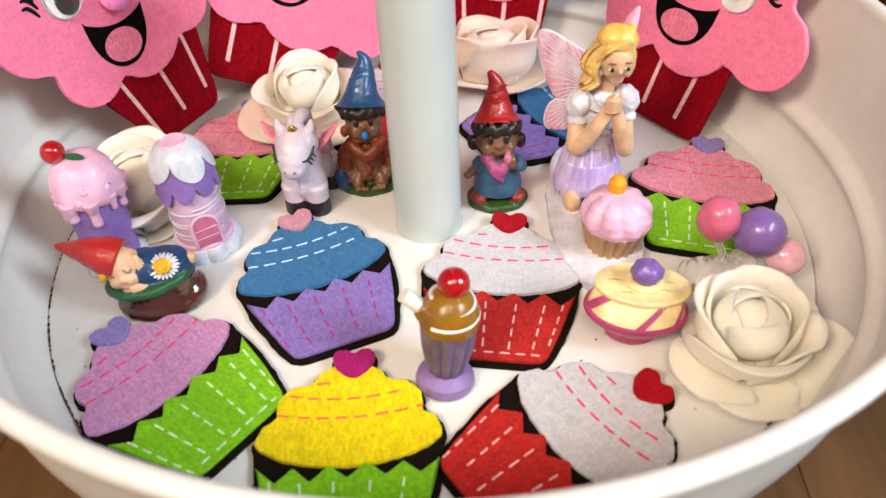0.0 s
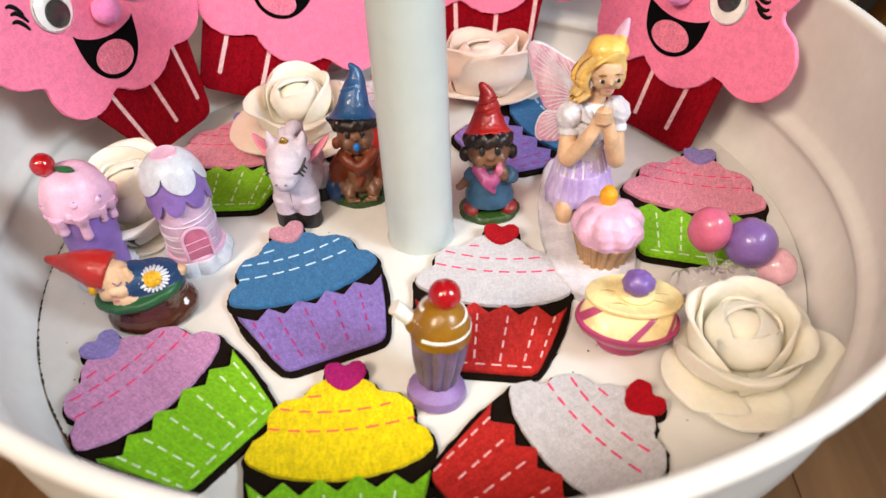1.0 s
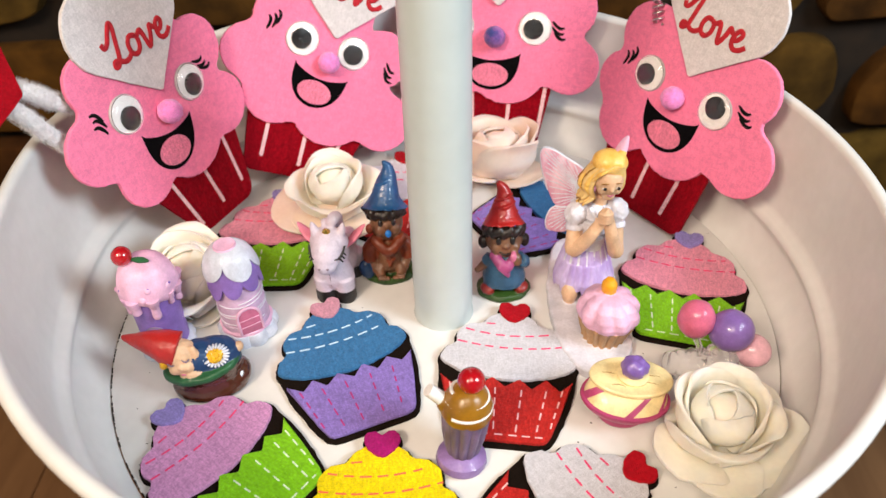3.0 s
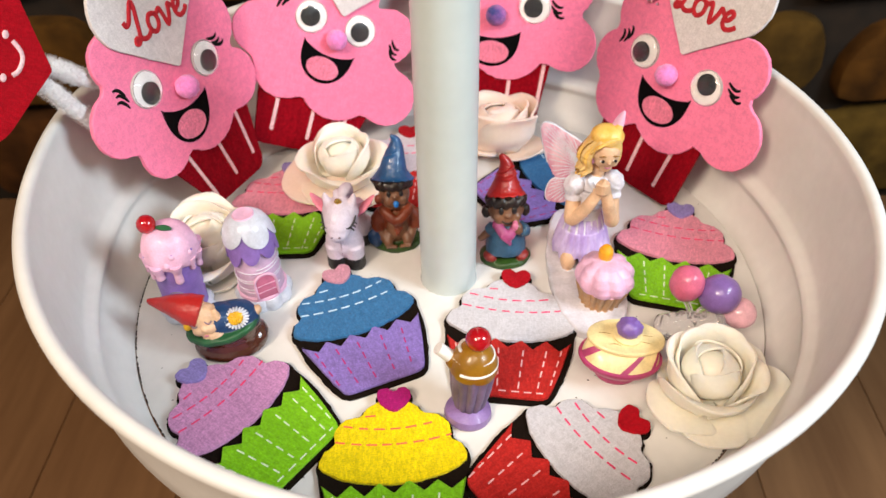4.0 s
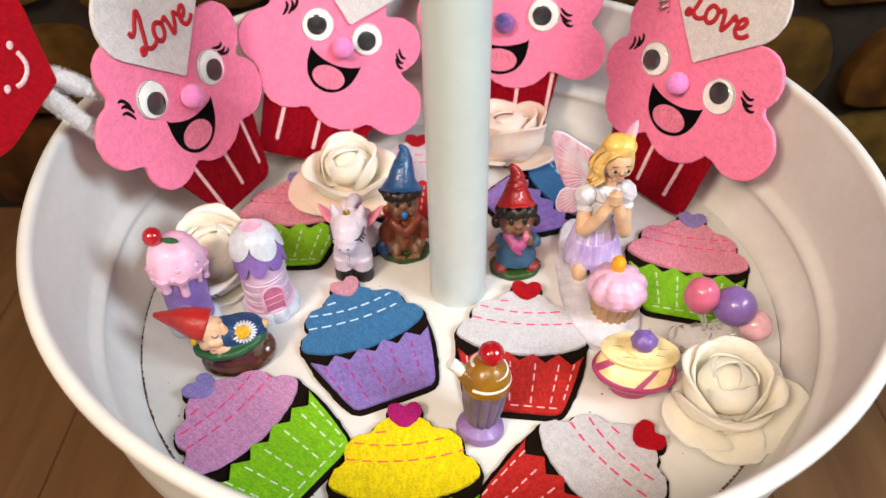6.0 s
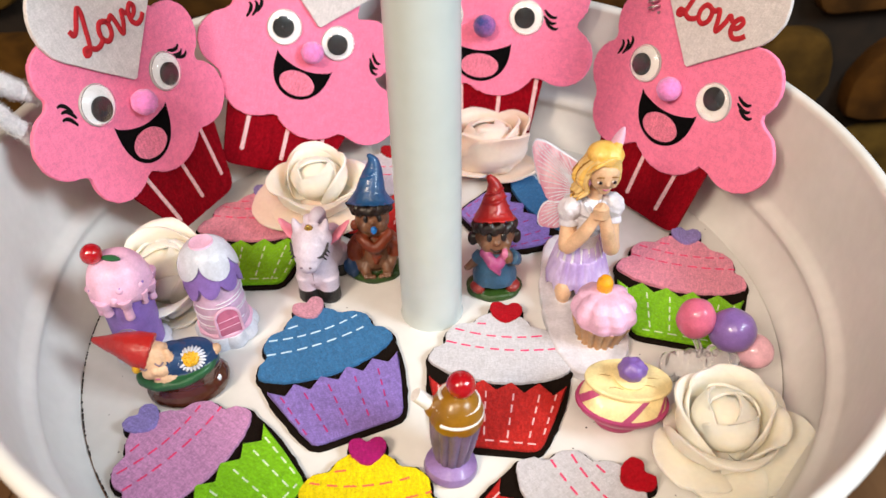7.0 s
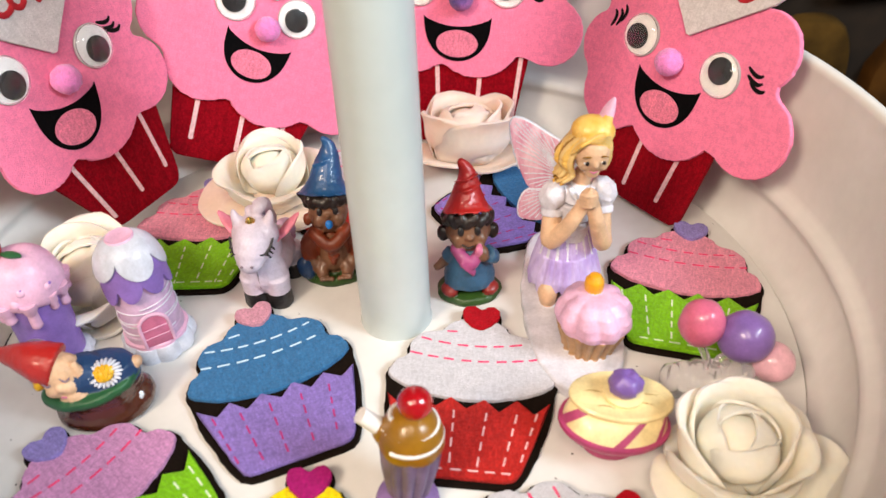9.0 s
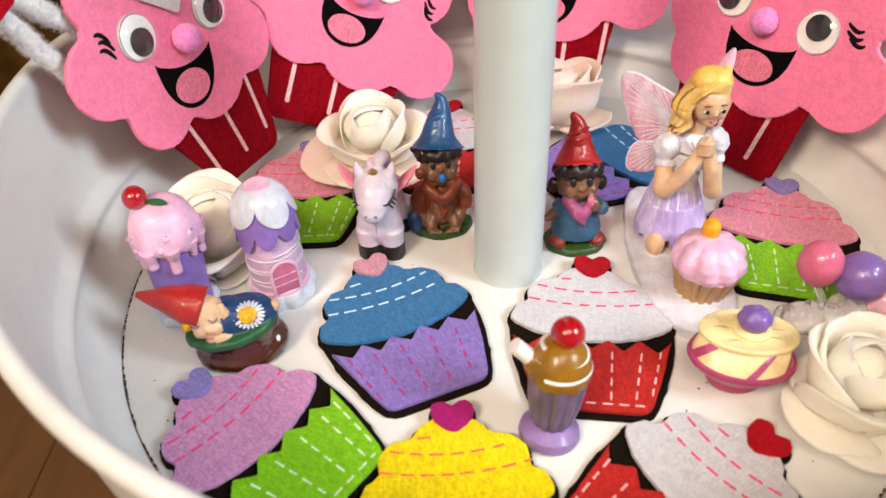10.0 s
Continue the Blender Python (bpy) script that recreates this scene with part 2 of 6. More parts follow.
def wood_material(name, dark, light):
    m = bpy.data.materials.new(name)
    m.use_nodes = True
    nt = m.node_tree
    b = nt.nodes["Principled BSDF"]
    b.inputs["Roughness"].default_value = 0.42
    tc, mp = nt.nodes.new("ShaderNodeTexCoord"), nt.nodes.new("ShaderNodeMapping")
    mp.inputs["Scale"].default_value = (26, 3.0, 20)
    info, add = nt.nodes.new("ShaderNodeObjectInfo"), nt.nodes.new("ShaderNodeVectorMath")
    mulr = nt.nodes.new("ShaderNodeMath")
    mulr.operation = "MULTIPLY"
    mulr.inputs[1].default_value = 37.0
    nt.links.new(info.outputs["Random"], mulr.inputs[0])
    nt.links.new(tc.outputs["Object"], mp.inputs[0])
    nt.links.new(mp.outputs[0], add.inputs[0])
    nt.links.new(mulr.outputs[0], add.inputs[1])
    n1, n2 = nt.nodes.new("ShaderNodeTexNoise"), nt.nodes.new("ShaderNodeTexNoise")
    n1.inputs["Scale"].default_value, n1.inputs["Detail"].default_value, n1.inputs["Distortion"].default_value = 1.0, 6, 1.2
    n2.inputs["Scale"].default_value, n2.inputs["Detail"].default_value = 6.0, 4
    nt.links.new(add.outputs[0], n1.inputs["Vector"])
    nt.links.new(add.outputs[0], n2.inputs["Vector"])
    ramp = nt.nodes.new("ShaderNodeValToRGB")
    ramp.color_ramp.elements[0].position, ramp.color_ramp.elements[1].position = 0.3, 0.7
    ramp.color_ramp.elements[0].color, ramp.color_ramp.elements[1].color = (*dark, 1), (*light, 1)
    mixf = nt.nodes.new("ShaderNodeMix")
    mixf.inputs["Factor"].default_value = 0.35
    nt.links.new(n1.outputs["Fac"], mixf.inputs["A"])
    nt.links.new(n2.outputs["Fac"], mixf.inputs["B"])
    nt.links.new(mixf.outputs["Result"], ramp.inputs["Fac"])
    hsv = nt.nodes.new("ShaderNodeHueSaturation")
    mr = nt.nodes.new("ShaderNodeMapRange")
    mr.inputs["To Min"].default_value, mr.inputs["To Max"].default_value = 0.8, 1.15
    nt.links.new(info.outputs["Random"], mr.inputs["Value"])
    nt.links.new(mr.outputs[0], hsv.inputs["Value"])
    nt.links.new(ramp.outputs[0], hsv.inputs["Color"])
    nt.links.new(hsv.outputs[0], b.inputs["Base Color"])
    bp = nt.nodes.new("ShaderNodeBump")
    bp.inputs["Strength"].default_value, bp.inputs["Distance"].default_value = 0.2, 0.001
    nt.links.new(n2.outputs["Fac"], bp.inputs["Height"])
    nt.links.new(bp.outputs[0], b.inputs["Normal"])
    return m


WOOD = wood_material("oiled_brown_wood", (0.125, 0.060, 0.026), (0.225, 0.12, 0.055))


def stone_material(name):
    m = bpy.data.materials.new(name)
    m.use_nodes = True
    nt = m.node_tree
    b = nt.nodes["Principled BSDF"]
    b.inputs["Roughness"].default_value = 0.95
    b.inputs["Specular IOR Level"].default_value = 0.15
    info = nt.nodes.new("ShaderNodeObjectInfo")
    ramp = nt.nodes.new("ShaderNodeValToRGB")
    cr = ramp.color_ramp
    cr.elements[0].color, cr.elements[1].color = (0.060, 0.022, 0.003, 1), (0.15, 0.098, 0.048, 1)
    for p, c in ((0.25, (0.072, 0.030, 0.004, 1)), (0.5, (0.090, 0.056, 0.010, 1)), (0.8, (0.050, 0.017, 0.003, 1))):
        cr.elements.new(p).color = c
    nt.links.new(info.outputs["Random"], ramp.inputs["Fac"])
    tc, n = nt.nodes.new("ShaderNodeTexCoord"), nt.nodes.new("ShaderNodeTexNoise")
    n.inputs["Scale"].default_value, n.inputs["Detail"].default_value = 45, 6
    nt.links.new(tc.outputs["Object"], n.inputs["Vector"])
    mr = nt.nodes.new("ShaderNodeMapRange")
    mr.inputs["From Min"].default_value, mr.inputs["From Max"].default_value = 0.3, 0.7
    mr.inputs["To Min"].default_value, mr.inputs["To Max"].default_value = 0.5, 1.4
    nt.links.new(n.outputs["Fac"], mr.inputs["Value"])
    mx = nt.nodes.new("ShaderNodeMix")
    mx.data_type, mx.blend_type = "RGBA", "MULTIPLY"
    mx.inputs["Factor"].default_value = 1.0
    nt.links.new(ramp.outputs[0], mx.inputs["A"])
    nt.links.new(mr.outputs[0], mx.inputs["B"])
    nt.links.new(mx.outputs["Result"], b.inputs["Base Color"])
    bp = nt.nodes.new("ShaderNodeBump")
    bp.inputs["Strength"].default_value, bp.inputs["Distance"].default_value = 0.6, 0.003
    nt.links.new(n.outputs["Fac"], bp.inputs["Height"])
    nt.links.new(bp.outputs[0], b.inputs["Normal"])
    return m


STONE = stone_material("brown_fieldstone")
MORTAR = mat("dark_mortar", (0.013, 0.007, 0.003), rough=0.9, vary=0.3, scale=60)
PLASTER = mat("warm_plaster", (0.60, 0.55, 0.48), rough=0.9, vary=0.05, scale=4)

# ---- building helpers: all shapes are drawn in millimetres ----


def link_mesh(name, bm, materials, smooth=35.0):
    bmesh.ops.scale(bm, vec=(0.001, 0.001, 0.001), verts=bm.verts)
    bmesh.ops.recalc_face_normals(bm, faces=bm.faces)
    me = bpy.data.meshes.new(name)
    bm.to_mesh(me)
    bm.free()
    for m in materials:
        me.materials.append(m)
    if smooth:
        me.shade_smooth()
        me.set_sharp_from_angle(angle=radians(smooth))
    return new(name, me)


def part(name, bm, material, parent, label="", at=None, smooth=35.0):
    """Links a bmesh as one mesh object under a thing or a part."""
    if any(len(f.verts) == 3 for f in bm.faces) and name in ("backing", "cup", "icing", "heart", "heart_backing", "mouth", "tongue", "stripe"):
        smooth = 0
    ob = link_mesh(name, bm, [material], smooth)
    ob.parent = parent
    if at is not None:
        ob.matrix_local = at
    return tagged(ob, label)


def thing(name, m, label, category, group="", kind=""):
    ob = new(name)
    ob.empty_display_size = 0.01
    ob.matrix_world = m
    return tagged(ob, label, category, group, kind)


def spin(profile, seg=40, bm=None, mi=0, lobes=0, depth=0.0, twist=0.0, m=None, cap=True):
    """A turned shape from (radius, height) pairs, optionally fluted by lobes."""
    bm = bm or bmesh.new()
    rings = []
    for k, (r, z) in enumerate(profile):
        ring = []
        if r < 1e-6:
            v = Vector((0, 0, z))
            ring = [bm.verts.new(m @ v if m else v)]
        else:
            for i in range(seg):
                a = 2 * math.pi * i / seg
                d = depth[k] if isinstance(depth, (list, tuple)) else depth
                rr = r * (1 + d * (abs(math.cos(lobes * a / 2 + twist * z)) - 0.5)) if lobes else r
                v = Vector((rr * math.cos(a), rr * math.sin(a), z))
                ring.append(bm.verts.new(m @ v if m else v))
        rings.append(ring)
    for a, b in zip(rings, rings[1:]):
        for i in range(seg):
            j = (i + 1) % seg
            if len(a) == 1 and len(b) == 1:
                continue
            if len(a) == 1:
                f = bm.faces.new((a[0], b[i], b[j]))
            elif len(b) == 1:
                f = bm.faces.new((a[i], a[j], b[0]))
            else:
                f = bm.faces.new((a[i], a[j], b[j], b[i]))
            f.material_index = mi
    for ring, flip in ((rings[0], True), (rings[-1], False)):
        if cap and len(ring) > 2:
            f = bm.faces.new(ring[::-1] if flip else ring)
            f.material_index = mi
    return bm


def ball(bm, c, r, mi=0, rot=(0, 0, 0), seg=20, rough=0.0, seed=0):
    """An ellipsoid with radii r; rough makes it uneven."""
    r = (r, r, r) if isinstance(r, (int, float)) else r
    m = pose(*c, *rot)
    got = bmesh.ops.create_uvsphere(bm, u_segments=seg, v_segments=max(8, seg * 2 // 3), radius=1.0)
    for v in got["verts"]:
        p = Vector((v.co.x * r[0], v.co.y * r[1], v.co.z * r[2]))
        if rough:
            p += v.co * rough * noise.noise(v.co * 2.3 + Vector((seed, 0, 0)))
        v.co = m @ p
    for f in {f for v in got["verts"] for f in v.link_faces}:
        f.material_index = mi
    return bm


def tube(bm, pts, radii, mi=0, seg=12, closed_ends=True, flat=1.0):
    """A swept tube through points with a radius at each; flat squeezes it across."""
    pts = [Vector(p) for p in pts]
    rings = []
    ref = Vector((0, 0, 1))
    for i, p in enumerate(pts):
        t = (pts[min(i + 1, len(pts) - 1)] - pts[max(i - 1, 0)]).normalized()
        side = t.cross(ref)
        if side.length < 0.05:
            side = t.cross(Vector((0, 1, 0)))
        side.normalize()
        up = side.cross(t)
        r = radii[i] if isinstance(radii, (list, tuple)) else radii
        rings.append([bm.verts.new(p + side * (r * math.cos(2 * math.pi * k / seg)) + up * (r * flat * math.sin(2 * math.pi * k / seg))) for k in range(seg)])
    for a, b in zip(rings, rings[1:]):
        for k in range(seg):
            f = bm.faces.new((a[k], a[(k + 1) % seg], b[(k + 1) % seg], b[k]))
            f.material_index = mi
    if closed_ends:
        for ring in (rings[0][::-1], rings[-1]):
            bm.faces.new(ring).material_index = mi
    return bm


def curve_through(pts, steps=6, closed=True):
    """A smooth line through the points."""
    n, out = len(pts), []
    for i in range(n if closed else n - 1):
        p = [pts[(i + k - 1) % n] if closed else pts[min(max(i + k - 1, 0), n - 1)] for k in range(4)]
        for s in range(steps):
            t = s / steps
            out.append(tuple(0.5 * (2 * b + (c - a) * t + (2 * a - 5 * b + 4 * c - d) * t * t + (3 * b - a - 3 * c + d) * t ** 3)
                             for a, b, c, d in zip(*p)))
    if not closed:
        out.append(tuple(pts[-1]))
    return out


def rounded(pts, r, steps=4):
    """A polygon with its corners rounded by r (one number or one a corner)."""
    out, n = [], len(pts)
    for i in range(n):
        p, a, b = Vector(pts[i]), Vector(pts[i - 1]), Vector(pts[(i + 1) % n])
        rr = r[i] if isinstance(r, (list, tuple)) else r
        da, db = (a - p), (b - p)
        ra, rb = min(rr, da.length * 0.45), min(rr, db.length * 0.45)
        s, e = p + da.normalized() * ra, p + db.normalized() * rb
        for k in range(steps + 1):
            t = k / steps
            q = s * (1 - t) ** 2 + p * 2 * t * (1 - t) + e * t * t
            out.append((q.x, q.y))
    return out


def area2(pts):
    return sum(a[0] * b[1] - b[0] * a[1] for a, b in zip(pts, pts[1:] + pts[:1]))


def offset(pts, d):
    """The outline moved outwards by d."""
    if area2(pts) < 0:
        pts = pts[::-1]
    out, n = [], len(pts)
    for i in range(n):
        t = Vector(pts[(i + 1) % n]) - Vector(pts[i - 1])
        if t.length < 1e-6:
            t = Vector((1, 0))
        t.normalize()
        out.append((pts[i][0] + t.y * d, pts[i][1] - t.x * d))
    return out


def slab(pts, z0, z1, edge=0.3, bm=None, mi=0, wobble=0.0, dome=0.0, fuzz=0):
    """A flat cut-out with thickness and softened upper edge."""
    bm = bm or bmesh.new()
    if area2(pts) < 0:
        pts = pts[::-1]
    if wobble:
        pts = [(x + wobble * noise.noise((x * 0.7, y * 0.7, 3.1 + z0)), y + wobble * noise.noise((x * 0.7, y * 0.7, 9.7 + z0))) for x, y in pts]
    inner = offset(pts, -edge)
    rings = [[bm.verts.new((x, y, z)) for x, y in ring] for ring, z in ((pts, z0), (pts, z1 - edge), (offset(pts, -edge * 0.3), z1 - edge * 0.3), (inner, z1))]
    n = len(pts)
    for a, b in zip(rings, rings[1:]):
        for i in range(n):
            bm.faces.new((a[i], a[(i + 1) % n], b[(i + 1) % n], b[i])).material_index = mi
    for ring, outline in ((rings[0], pts), (rings[-1], inner)):
        for tri in tessellate_polygon([[Vector((x, y, 0)) for x, y in outline]]):
            if len(set(tri)) == 3:
                bm.faces.new([ring[k] for k in tri]).material_index = mi
    return bm


def heart_outline(w, h, tip=(0, 0)):
    """A soft felt heart of width w and height h with a rounded tip and a shallow notch."""
    half = [(0.0, 0.84), (0.20, 0.99), (0.40, 0.93), (0.50, 0.70), (0.40, 0.38), (0.20, 0.12)]
    pts = half + [(0.0, 0.03)] + [(-x, y) for x, y in half[:0:-1]]
    return [(tip[0] + x * w, tip[1] + y * h) for x, y in curve_through(pts, 6)]


def cut_heart(w, h, n=24):
    """A wide felt heart with straight sides that stands on its tip at the origin."""
    r, cx = 0.29 * w, 0.21 * w
    cy = h - r
    a0 = math.atan2(cy, cx) - math.asin(r / math.hypot(cx, cy)) - math.pi / 2
    a1 = math.pi - math.acos(cx / r)
    right = [(cx + r * math.cos(a0 + (a1 - a0) * k / n), cy + r * math.sin(a0 + (a1 - a0) * k / n)) for k in range(n + 1)]
    side = [(right[0][0] * f, right[0][1] * f) for f in (0.03, 0.25, 0.5, 0.75)]
    half = side + right
    return half + [(-x, y) for x, y in half[::-1] if x > 0.3]


def dash_line(bm, line, dash=3.0, gap=2.6, width=0.75, z=3.0, seed=0):
    """Printed dashes along a line of (x, y)."""
    rng = random.Random(seed)
    lens = [0.0]
    for a, b in zip(line, line[1:]):
        lens.append(lens[-1] + math.dist(a, b))

    def at(s):
        for k in range(len(line) - 1):
            if lens[k + 1] >= s:
                f = (s - lens[k]) / max(1e-6, lens[k + 1] - lens[k])
                return Vector((line[k][0] + f * (line[k + 1][0] - line[k][0]), line[k][1] + f * (line[k + 1][1] - line[k][1])))
        return Vector(line[-1])

    s = rng.uniform(0, 0.6)
    while s + dash * 0.5 < lens[-1]:
        d = dash * rng.uniform(0.85, 1.15)
        a, b = at(s), at(min(s + d, lens[-1]))
        t = (b - a)
        if t.length > 0.4:
            t.normalize()
            nrm = Vector((-t.y, t.x)) * width / 2
            pts = [a - nrm, b - nrm * 0.9, b + t * width * 0.3, b + nrm, a + nrm * 0.9, a - t * width * 0.3]
            lo = [bm.verts.new((p.x, p.y, z - 0.2)) for p in pts]
            hi = [bm.verts.new((p.x, p.y, z + 0.07)) for p in pts]
            bm.faces.new(hi)
            for i in range(6):
                bm.faces.new((lo[i], lo[(i + 1) % 6], hi[(i + 1) % 6], hi[i]))
        s += d + gap * rng.uniform(0.85, 1.2)
    return bm

# ---- the room: table, stone wall, plain walls behind ----
TABLE_Z, WALL_Y = -0.20, 0.32


def block(name, lo, hi, material, parent=None, kind="structure", label="", category=""):
    bm = bmesh.new()
    got = bmesh.ops.create_cube(bm, size=1.0)
    for v in got["verts"]:
        v.co = Vector([1000 * ((a + b) / 2 + c * (b - a)) for a, b, c in zip(lo, hi, v.co)])
    ob = link_mesh(name, bm, [material], 0)
    ob.parent = parent
    return tagged(ob, label, category, "", kind)


wall_back = block("wall_back", (-1.6, WALL_Y + 0.004, -0.9), (1.6, WALL_Y + 0.12, 1.8), MORTAR, label="dark brown fieldstone wall behind the table", category="wall")
block("wall_left", (-1.7, -2.0, -0.9), (-1.6, WALL_Y + 0.12, 1.8), PLASTER, label="plain warm plaster wall", category="wall")
block("wall_right", (1.6, -2.0, -0.9), (1.7, WALL_Y + 0.12, 1.8), PLASTER, label="plain warm plaster wall", category="wall")
block("wall_front", (-1.7, -2.1, -0.9), (1.7, -2.0, 1.8), PLASTER, label="plain warm plaster wall", category="wall")
block("floor", (-1.7, -2.1, -0.95), (1.7, WALL_Y + 0.12, -0.9), WOOD, label="brown wooden room floor", category="floor")
block("ceiling", (-1.7, -2.1, 1.8), (1.7, WALL_Y + 0.12, 1.85), PLASTER, label="plain warm plaster ceiling", category="ceiling")

table = thing("wooden_table", pose(0, 0, TABLE_Z), "brown oiled plank table top against a stone wall", "table")
for i in range(22):
    x0 = -0.98 + i * 0.09
    bm = bmesh.new()
    bmesh.ops.create_cube(bm, size=1.0)
    for v in bm.verts:
        v.co = Vector((x0 * 1000 + 45 + v.co.x * 89.5, -290 + v.co.y * 1200, -13 + v.co.z * 26))
    bmesh.ops.bevel(bm, geom=bm.edges[:], offset=0.5, segments=1, affect="EDGES")
    part("plank", bm, WOOD, table, smooth=0)
for x in (-0.9, 0.9):
    for y in (-0.8, 0.22):
        bm = bmesh.new()
        bmesh.ops.create_cube(bm, size=1.0)
        for v in bm.verts:
            v.co = Vector((x * 1000 + v.co.x * 60, y * 1000 + v.co.y * 60, -363.5 + v.co.z * 673))
        part("leg", bm, WOOD, table, smooth=0)

# ---- the tray: floor, wall with a bead, rolled rim ----
tray = thing("round_tray", pose(0, 0, 0), "round white enamelled metal tray with rolled rim and centre pole", "tray")
bm = spin([(0, -1.2), (129.6, -1.2), (129.6, -0.3), (129.2, 0), (0, 0)], 120)
part("tray_floor", bm, ENAMEL, tray, "flat white enamelled tray bottom", smooth=40)


def tray_wall():
    prof = [(130.0, -1.6), (130.2, 0.3), (133.4, 3.0), (136.6, 9.0), (139.0, 14.6), (139.3, 16.4), (138.4, 17.8), (138.5, 19.4), (140.0, 21.0), (142.0, 22.0), (143.2, 24.4),
            (144.2, 34.0), (145.8, 47.0), (147.2, 60.0), (147.8, 64.4)]
    rim = [(150.3 + 2.6 * math.cos(a), 65.4 + 2.6 * math.sin(a)) for a in np.linspace(math.pi * 0.98, -math.pi * 0.55, 14)]
    back = [(r + 1.2, z) for r, z in prof[::-1][1:]]
    full, seg = prof + rim + back, 144
    b = bmesh.new()
    rings = []
    for r, z in full:
        ring = []
        for i in range(seg):
            a = 2 * math.pi * i / seg
            w = max(0.0, z) / 66.0
            swell = math.exp(-((math.degrees(a) - 166) / 16) ** 2)
            rr = r + 2.0 * w * math.cos(2 * a + radians(100)) + 4.0 * swell * min(1.0, max(0.0, z) / 16.0)
            zz = z + 3.0 * w * math.cos(a - radians(140))
            ring.append(b.verts.new((rr * math.cos(a), rr * math.sin(a), zz)))
        rings.append(ring)
    rings.append(rings[0])
    for p, q in zip(rings, rings[1:]):
        for i in range(seg):
            b.faces.new((p[i], p[(i + 1) % seg], q[(i + 1) % seg], q[i]))
    return b


part("tray_wall", tray_wall(), ENAMEL, tray, "flared white enamelled side with a raised bead", smooth=60)
rng = random.Random(4)
a = 0.0
runs = (bmesh.new(), bmesh.new())
while a < 2 * math.pi:
    d = rng.uniform(0.004, 0.022)
    if rng.random() < 0.85 and (2.62 < a < 4.3 or 5.2 < a < 5.75):
        w0, w1 = 129.3 - rng.uniform(0.0, 0.2), 129.75
        n, bm = 4, runs[0 if a < 4.5 else 1]
        lo = [bm.verts.new((w0 * math.cos(a + d * k / n), w0 * math.sin(a + d * k / n), 0.06)) for k in range(n + 1)]
        hi = [bm.verts.new((w1 * math.cos(a + d * k / n), w1 * math.sin(a + d * k / n), 0.10)) for k in range(n + 1)]
        for k in range(n):
            bm.faces.new((lo[k], lo[k + 1], hi[k + 1], hi[k]))
    a += d + rng.uniform(0.001, 0.008)
for bm in runs:
    part("seam_gap", bm, SEAM_DARK, tray, "broken dark line of bare metal round the bottom seam", smooth=0)
bm = bmesh.new()
for k in range(90):
    rr, aa = 128 * math.sqrt(rng.random()), rng.uniform(0, 6.283)
    s = rng.uniform(0.12, 0.36)
    x, y = rr * math.cos(aa), rr * math.sin(aa)
    t = rng.uniform(0, 6)
    vs = [bm.verts.new((x + s * rng.uniform(0.6, 1.6) * math.cos(t + q), y + s * math.sin(t + q), 0.05)) for q in (0, 1.3, 2.6, 3.9, 5.2)]
    bm.faces.new(vs)
tagged(part("paint_specks", bm, SEAM_DARK, tray, "tiny dark specks and chips in the enamel", smooth=0), kind="stuff")
POLE_R = 11.6
bm = spin([(POLE_R + 0.5, -198), (POLE_R + 0.5, -1.0), (POLE_R + 0.35, 0.5), (POLE_R, 1.6), (POLE_R, 260), (0, 261)], 64)
part("pole", bm, ENAMEL_POLE, tray, "smooth pale grey-white centre pole", smooth=40)
bm = spin([(95, -200), (97, -198.5), (96, -196), (60, -193), (14, -188), (POLE_R, -180)], 64)
part("stand_foot", bm, ENAMEL_POLE, tray, smooth=40)

# ---- flat felt cupcakes ----
ICING_HALF = [(25.3, 0.0), (23.9, 5.2), (20.4, 8.3), (20.2, 13.8), (16.6, 18.4), (11.4, 19.6), (8.6, 23.0), (3.6, 25.8)]
ICING_LOW = [(21.0, -3.6), (13.5, -6.6), (4.5, -8.1)]


